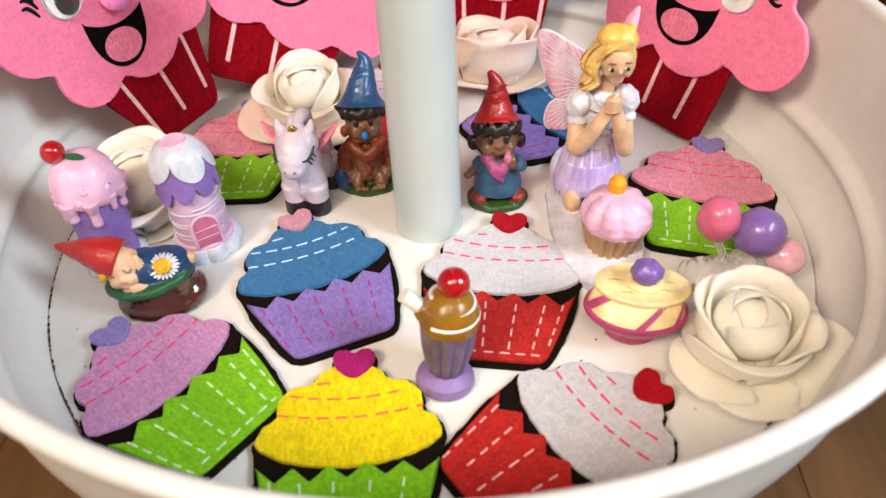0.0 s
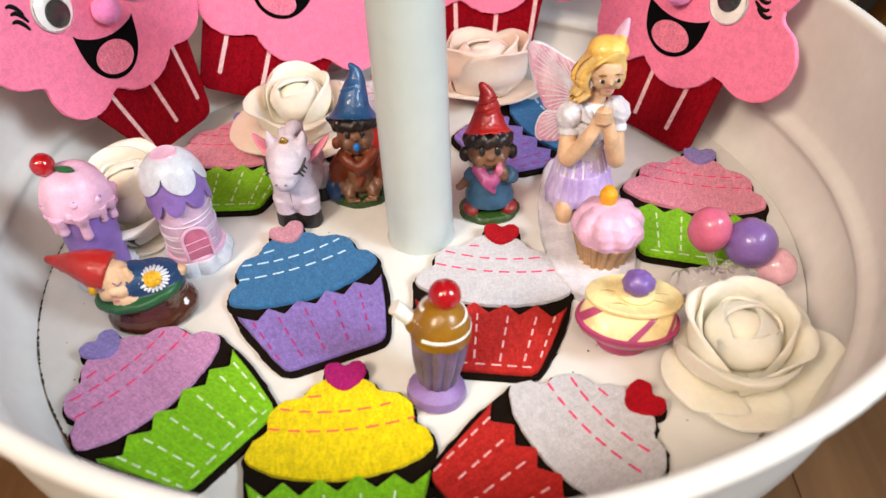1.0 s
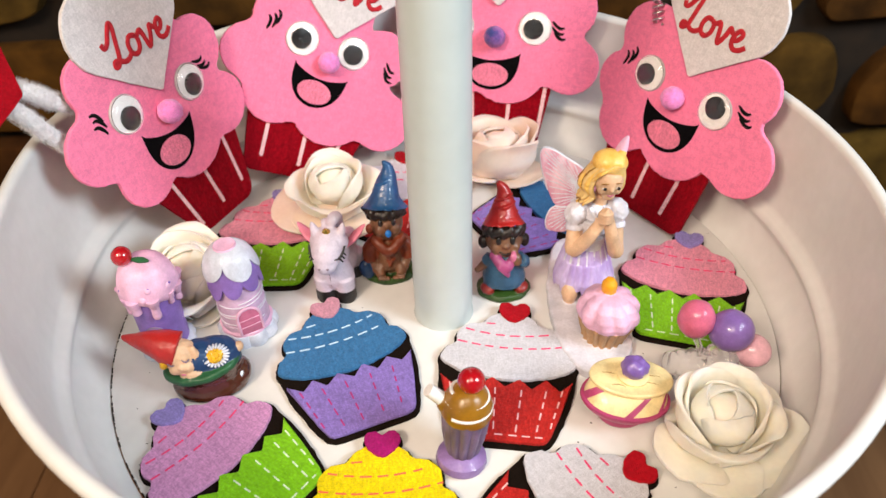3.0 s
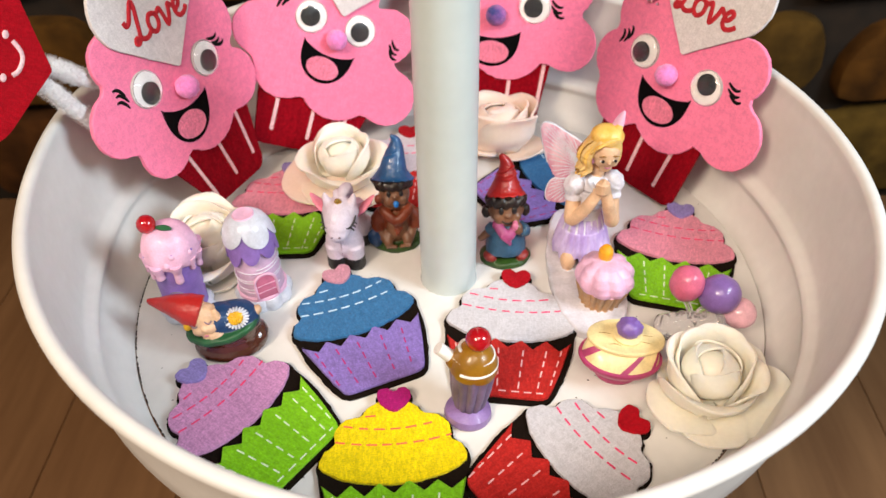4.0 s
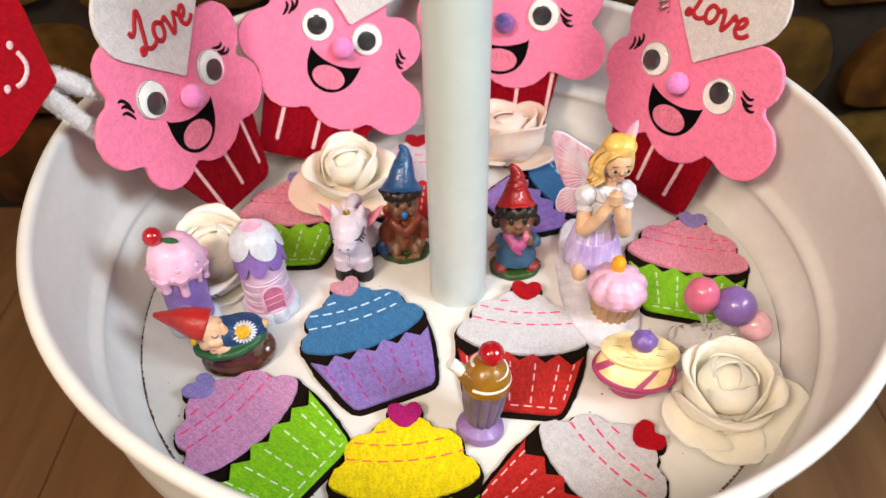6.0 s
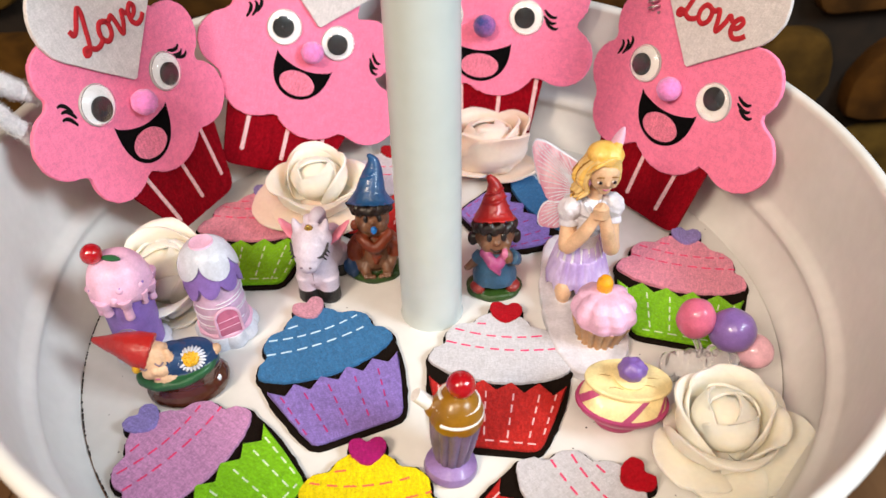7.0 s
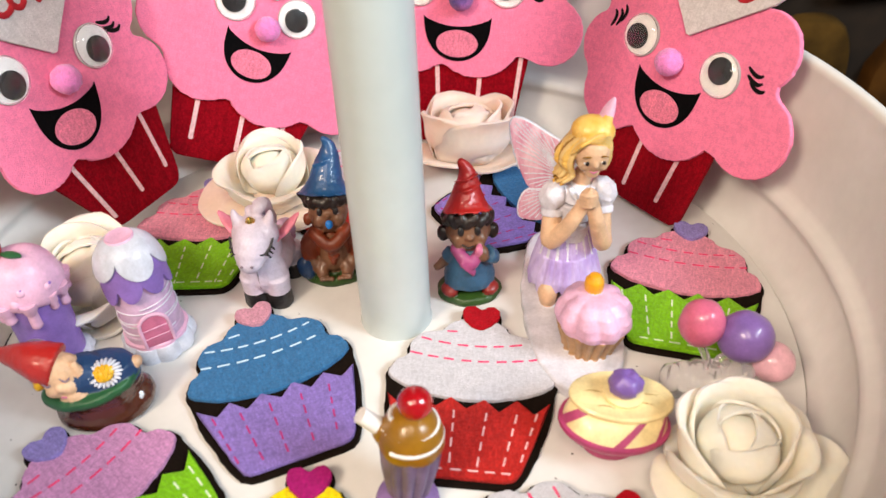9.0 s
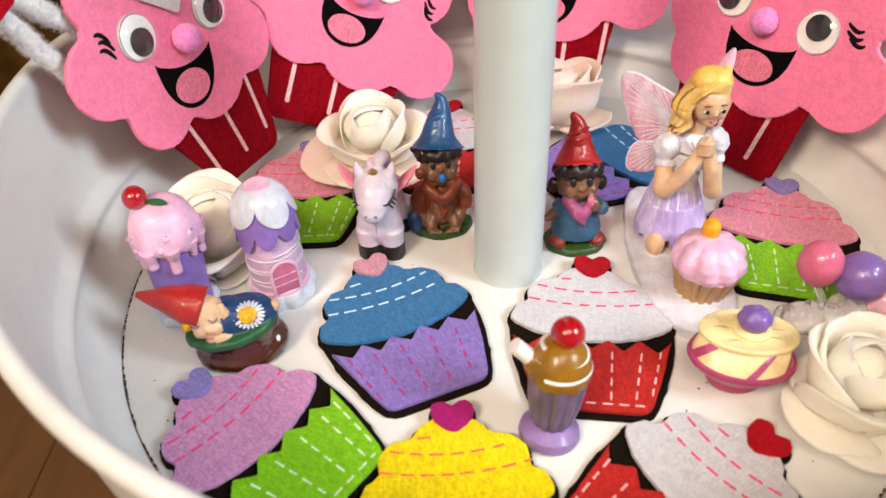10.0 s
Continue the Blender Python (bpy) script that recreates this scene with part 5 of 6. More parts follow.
def unicorn():
    s = Sculpt()
    s.ball(P_UNICORN, (0.5, 12, 14.5), (7.8, 11.5, 8.4))
    for x in (-4.0, 4.0):
        for y in (1.6, 17.5):
            s.spin(P_UNICORN, [(0, 6.0), (4.1, 6.2), (4.2, 9), (4.6, 13), (0, 15)], (x + 0.06 * y, y, 0), seg=24)
            s.spin(P_HOOF, [(0, 0), (4.3, 0), (4.4, 1.2), (4.2, 6.4), (0, 6.5)], (x + 0.06 * y, y, 0), seg=24)
    s.ball(P_UNICORN, (0, 2.8, 14.2), (8.2, 5.8, 9.4))
    s.ball(P_UNICORN, (0.4, 6.0, 23.0), (6.2, 6.4, 8.4))
    # head: broad brow tapering to a blunt muzzle that points down
    s.ball(P_UNICORN, (0, 2.0, 31.2), (7.8, 6.4, 6.6))
    s.tube(P_UNICORN, [(0, 3.0, 32.5), (-0.2, -1.0, 29.6), (-0.5, -4.2, 26.8), (-0.6, -5.6, 25.4)], [6.2, 6.9, 5.7, 4.5], 20)
    s.ball(P_UNICORN, (-0.6, -5.4, 25.6), 4.5)
    for x in (-1, 1):
        s.tube(P_UNICORN, [(x * 4.6, 2.4, 35.0), (x * 5.6, 2.6, 37.6), (x * 6.1, 3.0, 40.6)], [2.4, 1.7, 0.4], 12)
        s.tube(P_WINGPINK, [(x * 5.6, 6.0, 26), (x * 8.8, 7.0, 29.6), (x * 11.6, 8.0, 32.8), (x * 13.8, 8.8, 35.6)], [1.8, 3.0, 2.2, 0.5], 14, flat=0.4)
    s.tube(P_UNICORN, [(0.6, 4.6, 36.4), (1.4, 5.6, 39.2), (2.4, 8.0, 39.2), (2.6, 10.0, 34.6)], [1.6, 2.5, 2.6, 2.0], 12)
    s.tube(P_UNICORN, [(-1.6, 4.6, 36.6), (-1.8, 6.0, 38.0), (-1.0, 7.6, 37.6)], [1.2, 1.7, 1.2], 10)
    s.tube(P_UNICORN, [(1.8, 10.0, 36.6), (2.2, 12.4, 30.0), (1.8, 13.0, 24.0)], [2.2, 2.4, 1.4], 10)
    s.tube(P_MAUVE, [(1, 22, 18), (2.5, 25.5, 16), (3, 26, 11), (1.5, 25, 7)], [2.2, 3.0, 2.6, 0.8], 12)
    s.fine = True
    s.spin(P_GOLD, [(1.6, -0.6), (1.7, 0.5), (1.2, 0.8), (1.2, 1.8), (0.8, 2.1), (0.5, 2.8), (0, 3.1)], (-0.2, 0.6, 36.9), (18, 0, 0), seg=16)
    for x in (-1, 1):
        s.ball(P_GREY, (x * 1.6 - 0.6, -9.5, 26.2), (0.6, 0.4, 0.45), seg=8)
        s.tube(P_HOOF, [(x * 3.7 - 0.2, -7.0, 29.4), (x * 5.1 - 0.2, -5.9, 29.0), (x * 6.4, -4.0, 30.6), (x * 7.1, -2.0, 32.8)], [0.28, 0.5, 0.5, 0.3], 6)
        for k in range(3):
            s.tube(P_HOOF, [(x * (5.3 + 0.55 * k), -5.8 + 1.0 * k, 29.0 + 0.9 * k), (x * (6.5 + 0.45 * k), -5.6 + 1.1 * k, 27.2 + 0.9 * k)], [0.4, 0.28], 6)
    s.tube(P_GREY, [(-0.3, -2.6, 21.0), (-0.4, -2.95, 16.0), (-0.4, -2.4, 10.0)], [0.12, 0.14, 0.12], 6)
    return s.done("unicorn_figurine", pose(-0.0446, 0.0062, 0.0, 0, 0, -3) @ Matrix.Diagonal((1, 1, 0.95, 1)), "small pale lilac painted unicorn figurine with dark hooves", "figurine", melt=6)


unicorn()


def blue_gnome():
    s = Sculpt()
    blob_base(s, P_GRASS, 11.6, 9.0, 3.4, 3)
    s.ball(P_ORANGE, (0, 1.5, 12), (7.4, 6.2, 10), rough=0.5)
    s.ball(P_BROWNSKIN, (0, -2.8, 11), (4.8, 4.0, 8.0), rough=0.6)
    for x in (-1, 1):
        s.tube(P_ORANGE, [(x * 5.4, 0.5, 18), (x * 8.4, -0.5, 14.0), (x * 8.2, -2.6, 9.5)], [3.0, 3.2, 2.6], 12)
        s.tube(P_BROWNSKIN, [(x * 7.6, -2.0, 10), (x * 5.6, -5.0, 6.0), (x * 3.4, -6.6, 4.2)], [2.1, 1.9, 1.5], 10)
        s.tube(P_BROWNSKIN, [(x * 3.0, -2, 8), (x * 4.4, -5.0, 6.0), (x * 4.2, -7.2, 4.2)], [3.0, 2.6, 2.0], 12)
        for k in range(4):
            s.ball(P_BROWNSKIN, (x * 3.2 + (k - 1.5) * 1.3, -8.2, 3.7), (0.75, 1.2, 0.8), seg=8)
    s.ball(P_NAVY, (-10.2, -3.6, 6.0), (3.2, 2.8, 4.8), (0, -14, 0))
    s.ball(P_BROWNSKIN, (0, -0.6, 26.2), (7.0, 6.4, 6.8))
    s.ball(P_BROWNSKIN, (-3.2, -5.0, 24.4), (2.5, 2.0, 2.2))
    s.ball(P_BROWNSKIN, (3.2, -5.0, 24.4), (2.5, 2.0, 2.2))
    s.ball(P_BROWNSKIN, (0, -7.0, 26.0), (1.0, 0.9, 0.9))
    s.tube(P_ORANGE, [(-6.6, -2.4, 21.0), (-3.0, -5.6, 18.6), (0, -6.6, 17.2), (3.0, -5.6, 18.6), (6.6, -2.4, 21.0)], [2.0, 2.1, 2.2, 2.1, 2.0], 12)
    s.tube(P_ORANGE, [(0, -6.2, 18.0), (0.4, -6.8, 13.0), (0.2, -6.6, 8.6)], [2.8, 2.0, 0.7], 12, flat=0.5)
    s.ball(P_ORANGE, (-7.4, -1.0, 24.0), (1.6, 1.6, 2.2))
    for k in range(16):
        a = math.pi * (1.0 + 1.0 * k / 15)
        s.ball(P_HAIRDARK, (7.2 * math.cos(a), 0.0 + 6.8 * math.sin(a), 30.9 + 0.8 * math.sin(k * 2.6)), (1.8, 1.6, 1.9), seg=8)
    s.tube(P_BLUE, [(0, 0.2, 32.6), (0.1, 0.3, 33.8), (0.5, 0.4, 37.4), (1.4, 1.0, 42.0), (2.4, 1.4, 46.4), (2.2, 0.8, 49.8), (0.6, -0.2, 52.2)], [10.2, 8.6, 6.0, 4.8, 3.4, 2.0, 0.6], 22)
    for z, w in ((36.5, 6.0), (40.0, 4.8), (44.0, 3.8)):
        s.tube(P_BLUE, [(-w, -1.0, z - 1.2), (0.2, 0.6 - w, z), (w, -0.8, z + 1.8)], [0.4, 0.7, 0.4], 8)
    s.tube(P_HAIRDARK, [(-7.0, -0.6, 31.2), (-10.0, -1.0, 33.8)], [1.8, 0.6], 8)
    s.fine = True
    s.ball(P_PACIFIER, (0.2, -7.8, 23.6), (1.3, 1.0, 1.2))
    for x in (-2.7, 2.7):
        s.ball(P_EYEDOT, (x, -6.6, 27.6), (1.0, 0.65, 1.5), seg=10)
    rng2 = random.Random(8)
    for k in range(120):
        a, r = rng2.uniform(0, 6.283), rng2.uniform(7.0, 11.2)
        x, y = r * math.cos(a), r * math.sin(a) * 0.77
        s.tube(P_GRASS, [(x, y, 2.2), (x + rng2.uniform(-0.8, 0.8), y + rng2.uniform(-0.8, 0.4), 4.2)], [0.4, 0.1], 5, 2)
    return s.done("blue_hat_gnome_figurine", pose(-0.0232, 0.0235, 0.0, 0, 0, 8), "seated painted gnome figurine with a tall blue hat", "figurine", "gnome figurines", 0.98, bend=(17, 25, 20))


blue_gnome()


def red_gnome():
    s = Sculpt()
    blob_base(s, P_GRASS, 11.6, 9.6, 3.2, 5)
    s.spin(P_STEEL, [(0, 4.4), (7.0, 4.6), (9.0, 6.0), (9.0, 8.0), (7.8, 13), (6.6, 17.5), (4.8, 20.4), (0, 21)], scale=(1.0, 0.88, 1), seg=32, lobes=5, depth=0.05)
    for x in (-1, 1):
        s.ball(P_SHOERED, (x * 7.2, -4.2, 4.4), (2.9, 3.5, 2.1), (0, 0, -x * 26))
        s.ball(P_HAIRDARK, (x * 8.6, 0.6, 24.6), (2.2, 2.1, 2.9))
    s.tube(P_STEEL, [(5.4, -1.0, 18.5), (8.0, -3.0, 17.2), (6.6, -5.6, 19.2)], [2.6, 2.6, 2.1], 12)
    s.ball(P_BROWNSKIN, (4.6, -6.8, 20.0), (1.9, 1.8, 2.0))
    s.ball(P_ROSEDOOR, (3.0, -7.6, 21.2), (1.4, 1.2, 1.3))
    s.tube(P_STEEL, [(-5.4, -0.6, 18.5), (-8.0, -0.8, 16.0)], [2.7, 2.5], 12)
    s.tube(P_BROWNSKIN, [(-8.0, -0.8, 15.6), (-10.4, -1.2, 13.2), (-12.2, -2.0, 12.8)], [1.9, 1.6, 1.1], 10)
    s.ball(P_BROWNSKIN, (0, -0.6, 25.6), (7.6, 6.8, 6.6))
    for x in (-3.4, 3.4):
        s.ball(P_BROWNSKIN, (x, -5.0, 23.6), (2.7, 2.0, 2.2))
    s.ball(P_BROWNSKIN, (0.2, -7.3, 24.4), (1.2, 0.9, 0.9))
    s.tube(P_SCARF, [(-5.4, -3.0, 21.0), (-2.6, -6.2, 19.0), (0.2, -7.2, 17.6), (3.0, -5.8, 19.6)], [1.6, 1.9, 2.1, 1.5], 12)
    s.tube(P_SCARF, [(-2.4, -6.2, 18.4), (0.4, -7.2, 15.4), (1.2, -7.4, 12.8)], [3.0, 2.2, 0.5], 12, flat=0.5)
    for k in range(18):
        a = math.pi * (0.98 + 1.04 * k / 17)
        s.ball(P_HAIRDARK, (7.7 * math.cos(a), -0.2 + 7.0 * math.sin(a), 30.3 + 0.9 * math.sin(k * 2.1)), (1.8, 1.6, 2.0), seg=8)
    s.tube(P_RED, [(0, 0.2, 32.2), (0, 0.4, 33.8), (0.1, 0.5, 36.8), (0.3, 0.8, 39.6), (0.6, 1.4, 43.0), (0.0, 1.2, 46.6), (-2.0, 0.2, 49.8)], [8.9, 7.6, 5.9, 4.8, 3.7, 2.5, 1.0], 22)
    for z, w in ((36.0, 6.2), (40.0, 5.2), (43.4, 4.2)):
        s.tube(P_RED, [(-w, -0.4, z - 0.8), (0.0, 0.6 - w, z + 0.2), (w, -0.2, z + 1.6)], [0.3, 0.6, 0.3], 8)
    s.fine = True
    for x in (-1, 1):
        s.ball(P_EYEDOT, (x * 2.8, -6.9, 26.8), (1.15, 0.6, 1.7), seg=10)
    s.tube(P_HAIRDARK, [(-2.6, -7.1, 22.6), (-0.6, -7.6, 21.8), (1.4, -7.4, 22.2)], [0.2, 0.3, 0.2], 6)
    return s.done("red_hat_gnome_figurine", pose(0.0246, 0.0130, 0.0, 0, 0, 4), "standing painted gnome figurine with a red hat and blue smock", "figurine", "gnome figurines", 0.97, bend=(16, 24, 20))


red_gnome()


def fairy():
    s = Sculpt()
    # long slab base
    plate = curve_through([(-13, 36), (-5, 42), (5, 38), (9, 26), (11, 8), (13, -8), (13, -20), (8, -31), (-2, -37), (-10, -33), (-15, -22), (-17.5, -4), (-17, 16)], 5)
    slab(plate, 0, 4.0, 1.0, s.bm, s.mi(P_GREYWHITE), wobble=0.8)
    # cupcake in front of the knees
    cx, cy = 1.4, -17.0
    s.spin(P_CUPPAPER, [(0, 3.0), (7.4, 3.2), (7.6, 4.0), (9.8, 11.5), (10.5, 14.0), (0, 14.5)], (cx, cy, 0), (0, 4, 0), seg=144, lobes=18, depth=[0, 0.16, 0.17, 0.17, 0.16, 0])
    s.spin(P_PINK, [(0, 12.8), (9.2, 13.0), (10.8, 13.9), (11.5, 16.2), (11.0, 19.0), (9.2, 22.0), (6.2, 24.2), (2.6, 25.0), (0, 25.0)], (cx, cy, 0), (0, 4, 0), seg=144, lobes=9, depth=[0, .04, .08, .11, .13, .14, .13, .07, 0], twist=0.13)
    s.spin(P_CANDLE, [(0, 23.6), (2.4, 24.2), (3.0, 26.4), (2.8, 28.6), (1.6, 30.4), (0, 30.8)], (cx + 0.6, cy + 2.0, 0), seg=18)
    # kneeling legs
    for x in (-9.4, -1.6):
        s.ball(P_SKIN, (x, 2.6, 8.0), (3.3, 4.2, 5.2), (-14, 0, 0))
        s.tube(P_SKIN, [(x, 3.0, 6.0), (x + 1.6, 24, 5.8)], [3.0, 2.2], 14)
    # dress: gathered waist, full skirt with pointed hem
    s.spin(P_DRESS, [(0, 9.6), (10.8, 10.0), (11.2, 11.4), (10.4, 16.5), (8.8, 23), (7.0, 28.5), (0, 29.5)], (-3.6, 8.4, 0), seg=160, lobes=15, depth=[0, .16, .17, .15, .11, .04, 0], scale=(1.0, 0.80, 1), lean=0.10)
    for k in range(11):
        a = radians(188 + k * 16)
        x, y = -3.6 + 10.8 * math.cos(a), 9.4 + 8.6 * math.sin(a)
        s.tube(P_DRESS, [(-3.6 + 8.8 * math.cos(a), 10.2 + 7.0 * math.sin(a), 20.5), (x, y, 12.4), (-3.6 + 11.6 * math.cos(a), 9.2 + 9.4 * math.sin(a), (7.2, 9.2, 6.6)[k % 3])], [1.8, 2.5, 0.4], 10, flat=0.55)
    for k in range(26):
        a = radians(184 + k * 7.0)
        s.tube(P_GREYWHITE if k % 3 == 0 else P_DRESS, [(-3.6 + 7.0 * math.cos(a), 10.9 + 5.6 * math.sin(a), 28.2), (-3.6 + 9.2 * math.cos(a), 10.2 + 7.4 * math.sin(a), 20.0), (-3.6 + 11.2 * math.cos(a), 9.3 + 9.0 * math.sin(a), 11.4)], [0.3, 0.5, 0.35], 6, 4)
    # bodice, collar and puffed sleeves
    s.tube(P_GREYWHITE, [(-2.4, 11.0, 27.0), (-2.0, 11.0, 34.0), (-1.8, 11.2, 41.0), (-1.2, 11.4, 46.6)], [6.8, 6.9, 7.2, 4.0], 24, flat=0.8)
    s.tube(P_ICE, [(-4.4, 6.2, 47.4), (-2.6, 5.0, 44.6), (-1.0, 5.2, 41.6)], [1.2, 1.7, 0.5], 10, flat=0.5)
    s.tube(P_ICE, [(2.6, 6.4, 47.4), (1.0, 5.2, 45.0), (-0.6, 5.2, 42.2)], [1.2, 1.6, 0.5], 10, flat=0.5)
    s.tube(P_SKIN, [(-0.8, 11.0, 44.0), (0.2, 10.2, 51.0)], [2.8, 2.7], 14)
    for c, r, e, hnd in (((-9.0, 9.4, 42.0), 14, (-9.4, 4.0, 28.6), (0.0, 2.2, 45.0)), ((6.4, 9.8, 43.0), -14, (6.8, 4.0, 27.8), (1.8, 2.4, 45.6))):
        s.ball(P_GREYWHITE, c, (4.3, 4.4, 5.5), (0, r, 0), rough=0.7)
        s.tube(P_GREYWHITE, [(c[0], c[1] - 0.6, c[2] - 4.4), (c[0] - 0.1, c[1] - 1.4, c[2] - 6.2)], [3.7, 3.8], 16)
        s.tube(P_SKIN, [(c[0], c[1] - 1.2, c[2] - 5.2), (e[0] - 0.2, e[1] + 1.6, e[2] + 3.6), e, ((e[0] + hnd[0]) / 2, 1.6, (e[2] + hnd[2]) / 2 - 0.6), hnd], [2.9, 3.0, 3.1, 2.6, 2.0], 16)
    # clasped palms and fingers
    s.ball(P_SKIN, (0.8, 1.8, 46.4), (3.0, 2.5, 3.4), (0, 10, 0))
    for k in range(4):
        s.tube(P_SKIN, [(-1.8, 0.6, 44.6 + k * 1.25), (0.6, -0.9, 45.2 + k * 1.2), (2.8, 0.2, 45.0 + k * 1.2)], [0.8, 0.85, 0.7], 8)
    s.tube(P_SKIN, [(0.4, 0.2, 49.0), (1.4, 1.0, 50.4)], [0.95, 0.7], 8)
    # head bowed a little to one side
    s.ball(P_SKIN, (1.5, 7.8, 58.2), (5.0, 5.2, 6.5), (10, 4, 12))
    s.ball(P_SKIN, (1.4, 5.4, 53.7), (2.4, 2.0, 2.2))
    s.ball(P_SKIN, (-1.0, 5.2, 56.2), (2.0, 1.7, 2.0))
    s.ball(P_SKIN, (4.2, 5.5, 56.0), (1.8, 1.7, 2.0))
    s.tube(P_SKIN, [(2.0, 3.4, 59.4), (2.0, 2.5, 56.8)], [0.5, 0.8], 10)
    s.ball(P_BLONDE, (0.8, 12.4, 60.2), (6.5, 5.6, 7.2), (0, 6, 0))
    # waved locks
    for k in range(15):
        f = k / 14
        x, y = -5.0 - 2.4 * math.sin(f * math.pi), 6.6 + 8.6 * f
        w = 1.5 * math.sin(k * 2.3)
        s.tube((P_BLONDE, P_HATGOLD, P_BLONDE, P_BLONDE, P_CARAMEL)[k % 5], [(-1.2 - 2.2 * f, 6.0 + 6 * f, 65.0), (x + 1.2, y, 60.6), (x - w, y - 0.5, 55.8), (x + 0.8 + w, y - 0.6, 51.8), (x - 2.2, y - 1.2, 49.4 - w)], [0.7, 1.05, 1.0, 0.95, 0.4], 10)
    for k in range(8):
        f = k / 7
        x, y = 6.0 + 0.7 * math.sin(f * math.pi), 7.6 + 7.0 * f
        s.tube((P_BLONDE, P_HATGOLD)[k % 2], [(3.6, 6.0 + 5 * f, 64.6), (x, y, 60.6), (x + 0.5, y, 56.4), (x - 0.4, y + 0.4, 52.4)], [0.7, 1.0, 0.9, 0.4], 10)
    for k in range(9):
        s.tube((P_HATGOLD, P_BLONDE)[k % 2], [(-5.0 + k * 0.3, 5.6 - 0.2 * k, 59.4 + 0.45 * k), (-1.8 + 0.5 * k, 4.7, 63.6 + 0.3 * k), (2.4 + 0.3 * k, 4.7, 63.8 + 0.35 * k), (6.4, 6.6, 61.0 + 0.35 * k)], [0.5, 0.62, 0.62, 0.4], 8)
    # golden petal cap with an upright pink tip
    s.ball(P_HATGOLD, (1.6, 10.6, 64.6), (6.6, 5.8, 4.6), (-6, 8, 0))
    s.tube(P_HATGOLD, [(4.6, 9.6, 66.4), (5.6, 10.4, 69.4)], [2.6, 1.5], 12, flat=0.6)
    s.tube(P_PINK, [(4.6, 11.2, 66.8), (5.8, 12.0, 70.4), (7.4, 13.2, 74.0)], [2.9, 2.3, 0.5], 12, flat=0.6)
    # veined wing lobes, fanned out from the back
    p, e1, e2 = Vector((-3.8, 18.0, 43.0)), Vector((1, -0.42, 0)).normalized(), Vector((0.02, 0.34, 0.94)).normalized()
    nrm = e1.cross(e2)
    upper = [(0, 0), (2.4, 6.4), (-1.2, 10.2), (-7.6, 13.0), (-14.0, 15.6), (-18.2, 15.8), (-19.4, 13.0), (-18.6, 8.0), (-16.8, 2.4), (-14.6, -2.8), (-12.2, -5.6), (-6.0, -4.4)]
    lower = [(-0.4, -4.4), (-6.0, -5.4), (-11.6, -6.2), (-14.4, -8.6), (-15.8, -12.6), (-15.4, -16.0), (-11.8, -16.8), (-7.0, -15.2), (-2.6, -11.2)]
    mi = s.mi(P_WING)
    for outline in (upper, lower):
        ring = curve_through(outline, 4)
        front = [s.bm.verts.new(p + e1 * a + e2 * b + nrm * 0.7) for a, b in ring]
        back = [s.bm.verts.new(p + e1 * a + e2 * b - nrm * 0.7) for a, b in ring]
        n = len(ring)
        for tri in tessellate_polygon([[Vector((a, b, 0)) for a, b in ring]]):
            for vs in (front, back):
                s.bm.faces.new([vs[q] for q in tri]).material_index = mi
        for k in range(n):
            s.bm.faces.new((front[k], front[(k + 1) % n], back[(k + 1) % n], back[k])).material_index = mi
        x0, y0 = outline[0]
        for k in range(7, n - 4, 2):
            a, b = ring[k]
            for sg in (0.7, -0.7):
                s.tube(P_ICE, [tuple(p + e1 * (x0 + (a - x0) * f) + e2 * (y0 + (b - y0) * f + 0.7 * math.sin(f * 3.1)) + nrm * sg) for f in (0.1, 0.5, 0.94)], [0.12, 0.17, 0.12], 6, 4)
        edge = ring[4:n - 12:2]
        s.tube(P_ICE, [tuple(p + e1 * a + e2 * b) for a, b in edge], [0.7] * len(edge), 8, 2)
    s.tube(P_GREYWHITE, [(-3.0, 15.0, 42.0), (-4.0, 19.0, 45.0)], [3.0, 1.6], 10)
    s.fine = True
    for x, y in ((-0.7, 2.75), (4.3, 3.1)):
        s.ball(P_WHITE, (x - 0.5, y + 0.05, 58.1), (0.5, 0.3, 0.4), seg=8)
        s.ball(P_EYEDOT, (x + 0.1, y - 0.25, 58.1), (0.62, 0.35, 0.72), seg=10)
        s.tube(P_CARAMEL, [(x - 1.3, y + 0.2, 59.9), (x, y - 0.3, 60.4), (x + 1.3, y + 0.2, 59.9)], [0.15, 0.24, 0.15], 6)
    s.tube(P_ROSEDOOR, [(0.5, 3.3, 54.9), (1.7, 3.05, 54.5), (2.9, 3.4, 55.0)], [0.15, 0.32, 0.15], 6)
    return s.done("fairy_figurine", pose(0.0600, 0.0, 0.0), "kneeling fairy figurine in a lilac dress with a pink cupcake", "figurine", voxel=0.30, melt=1, lumps=0.08)


fairy()


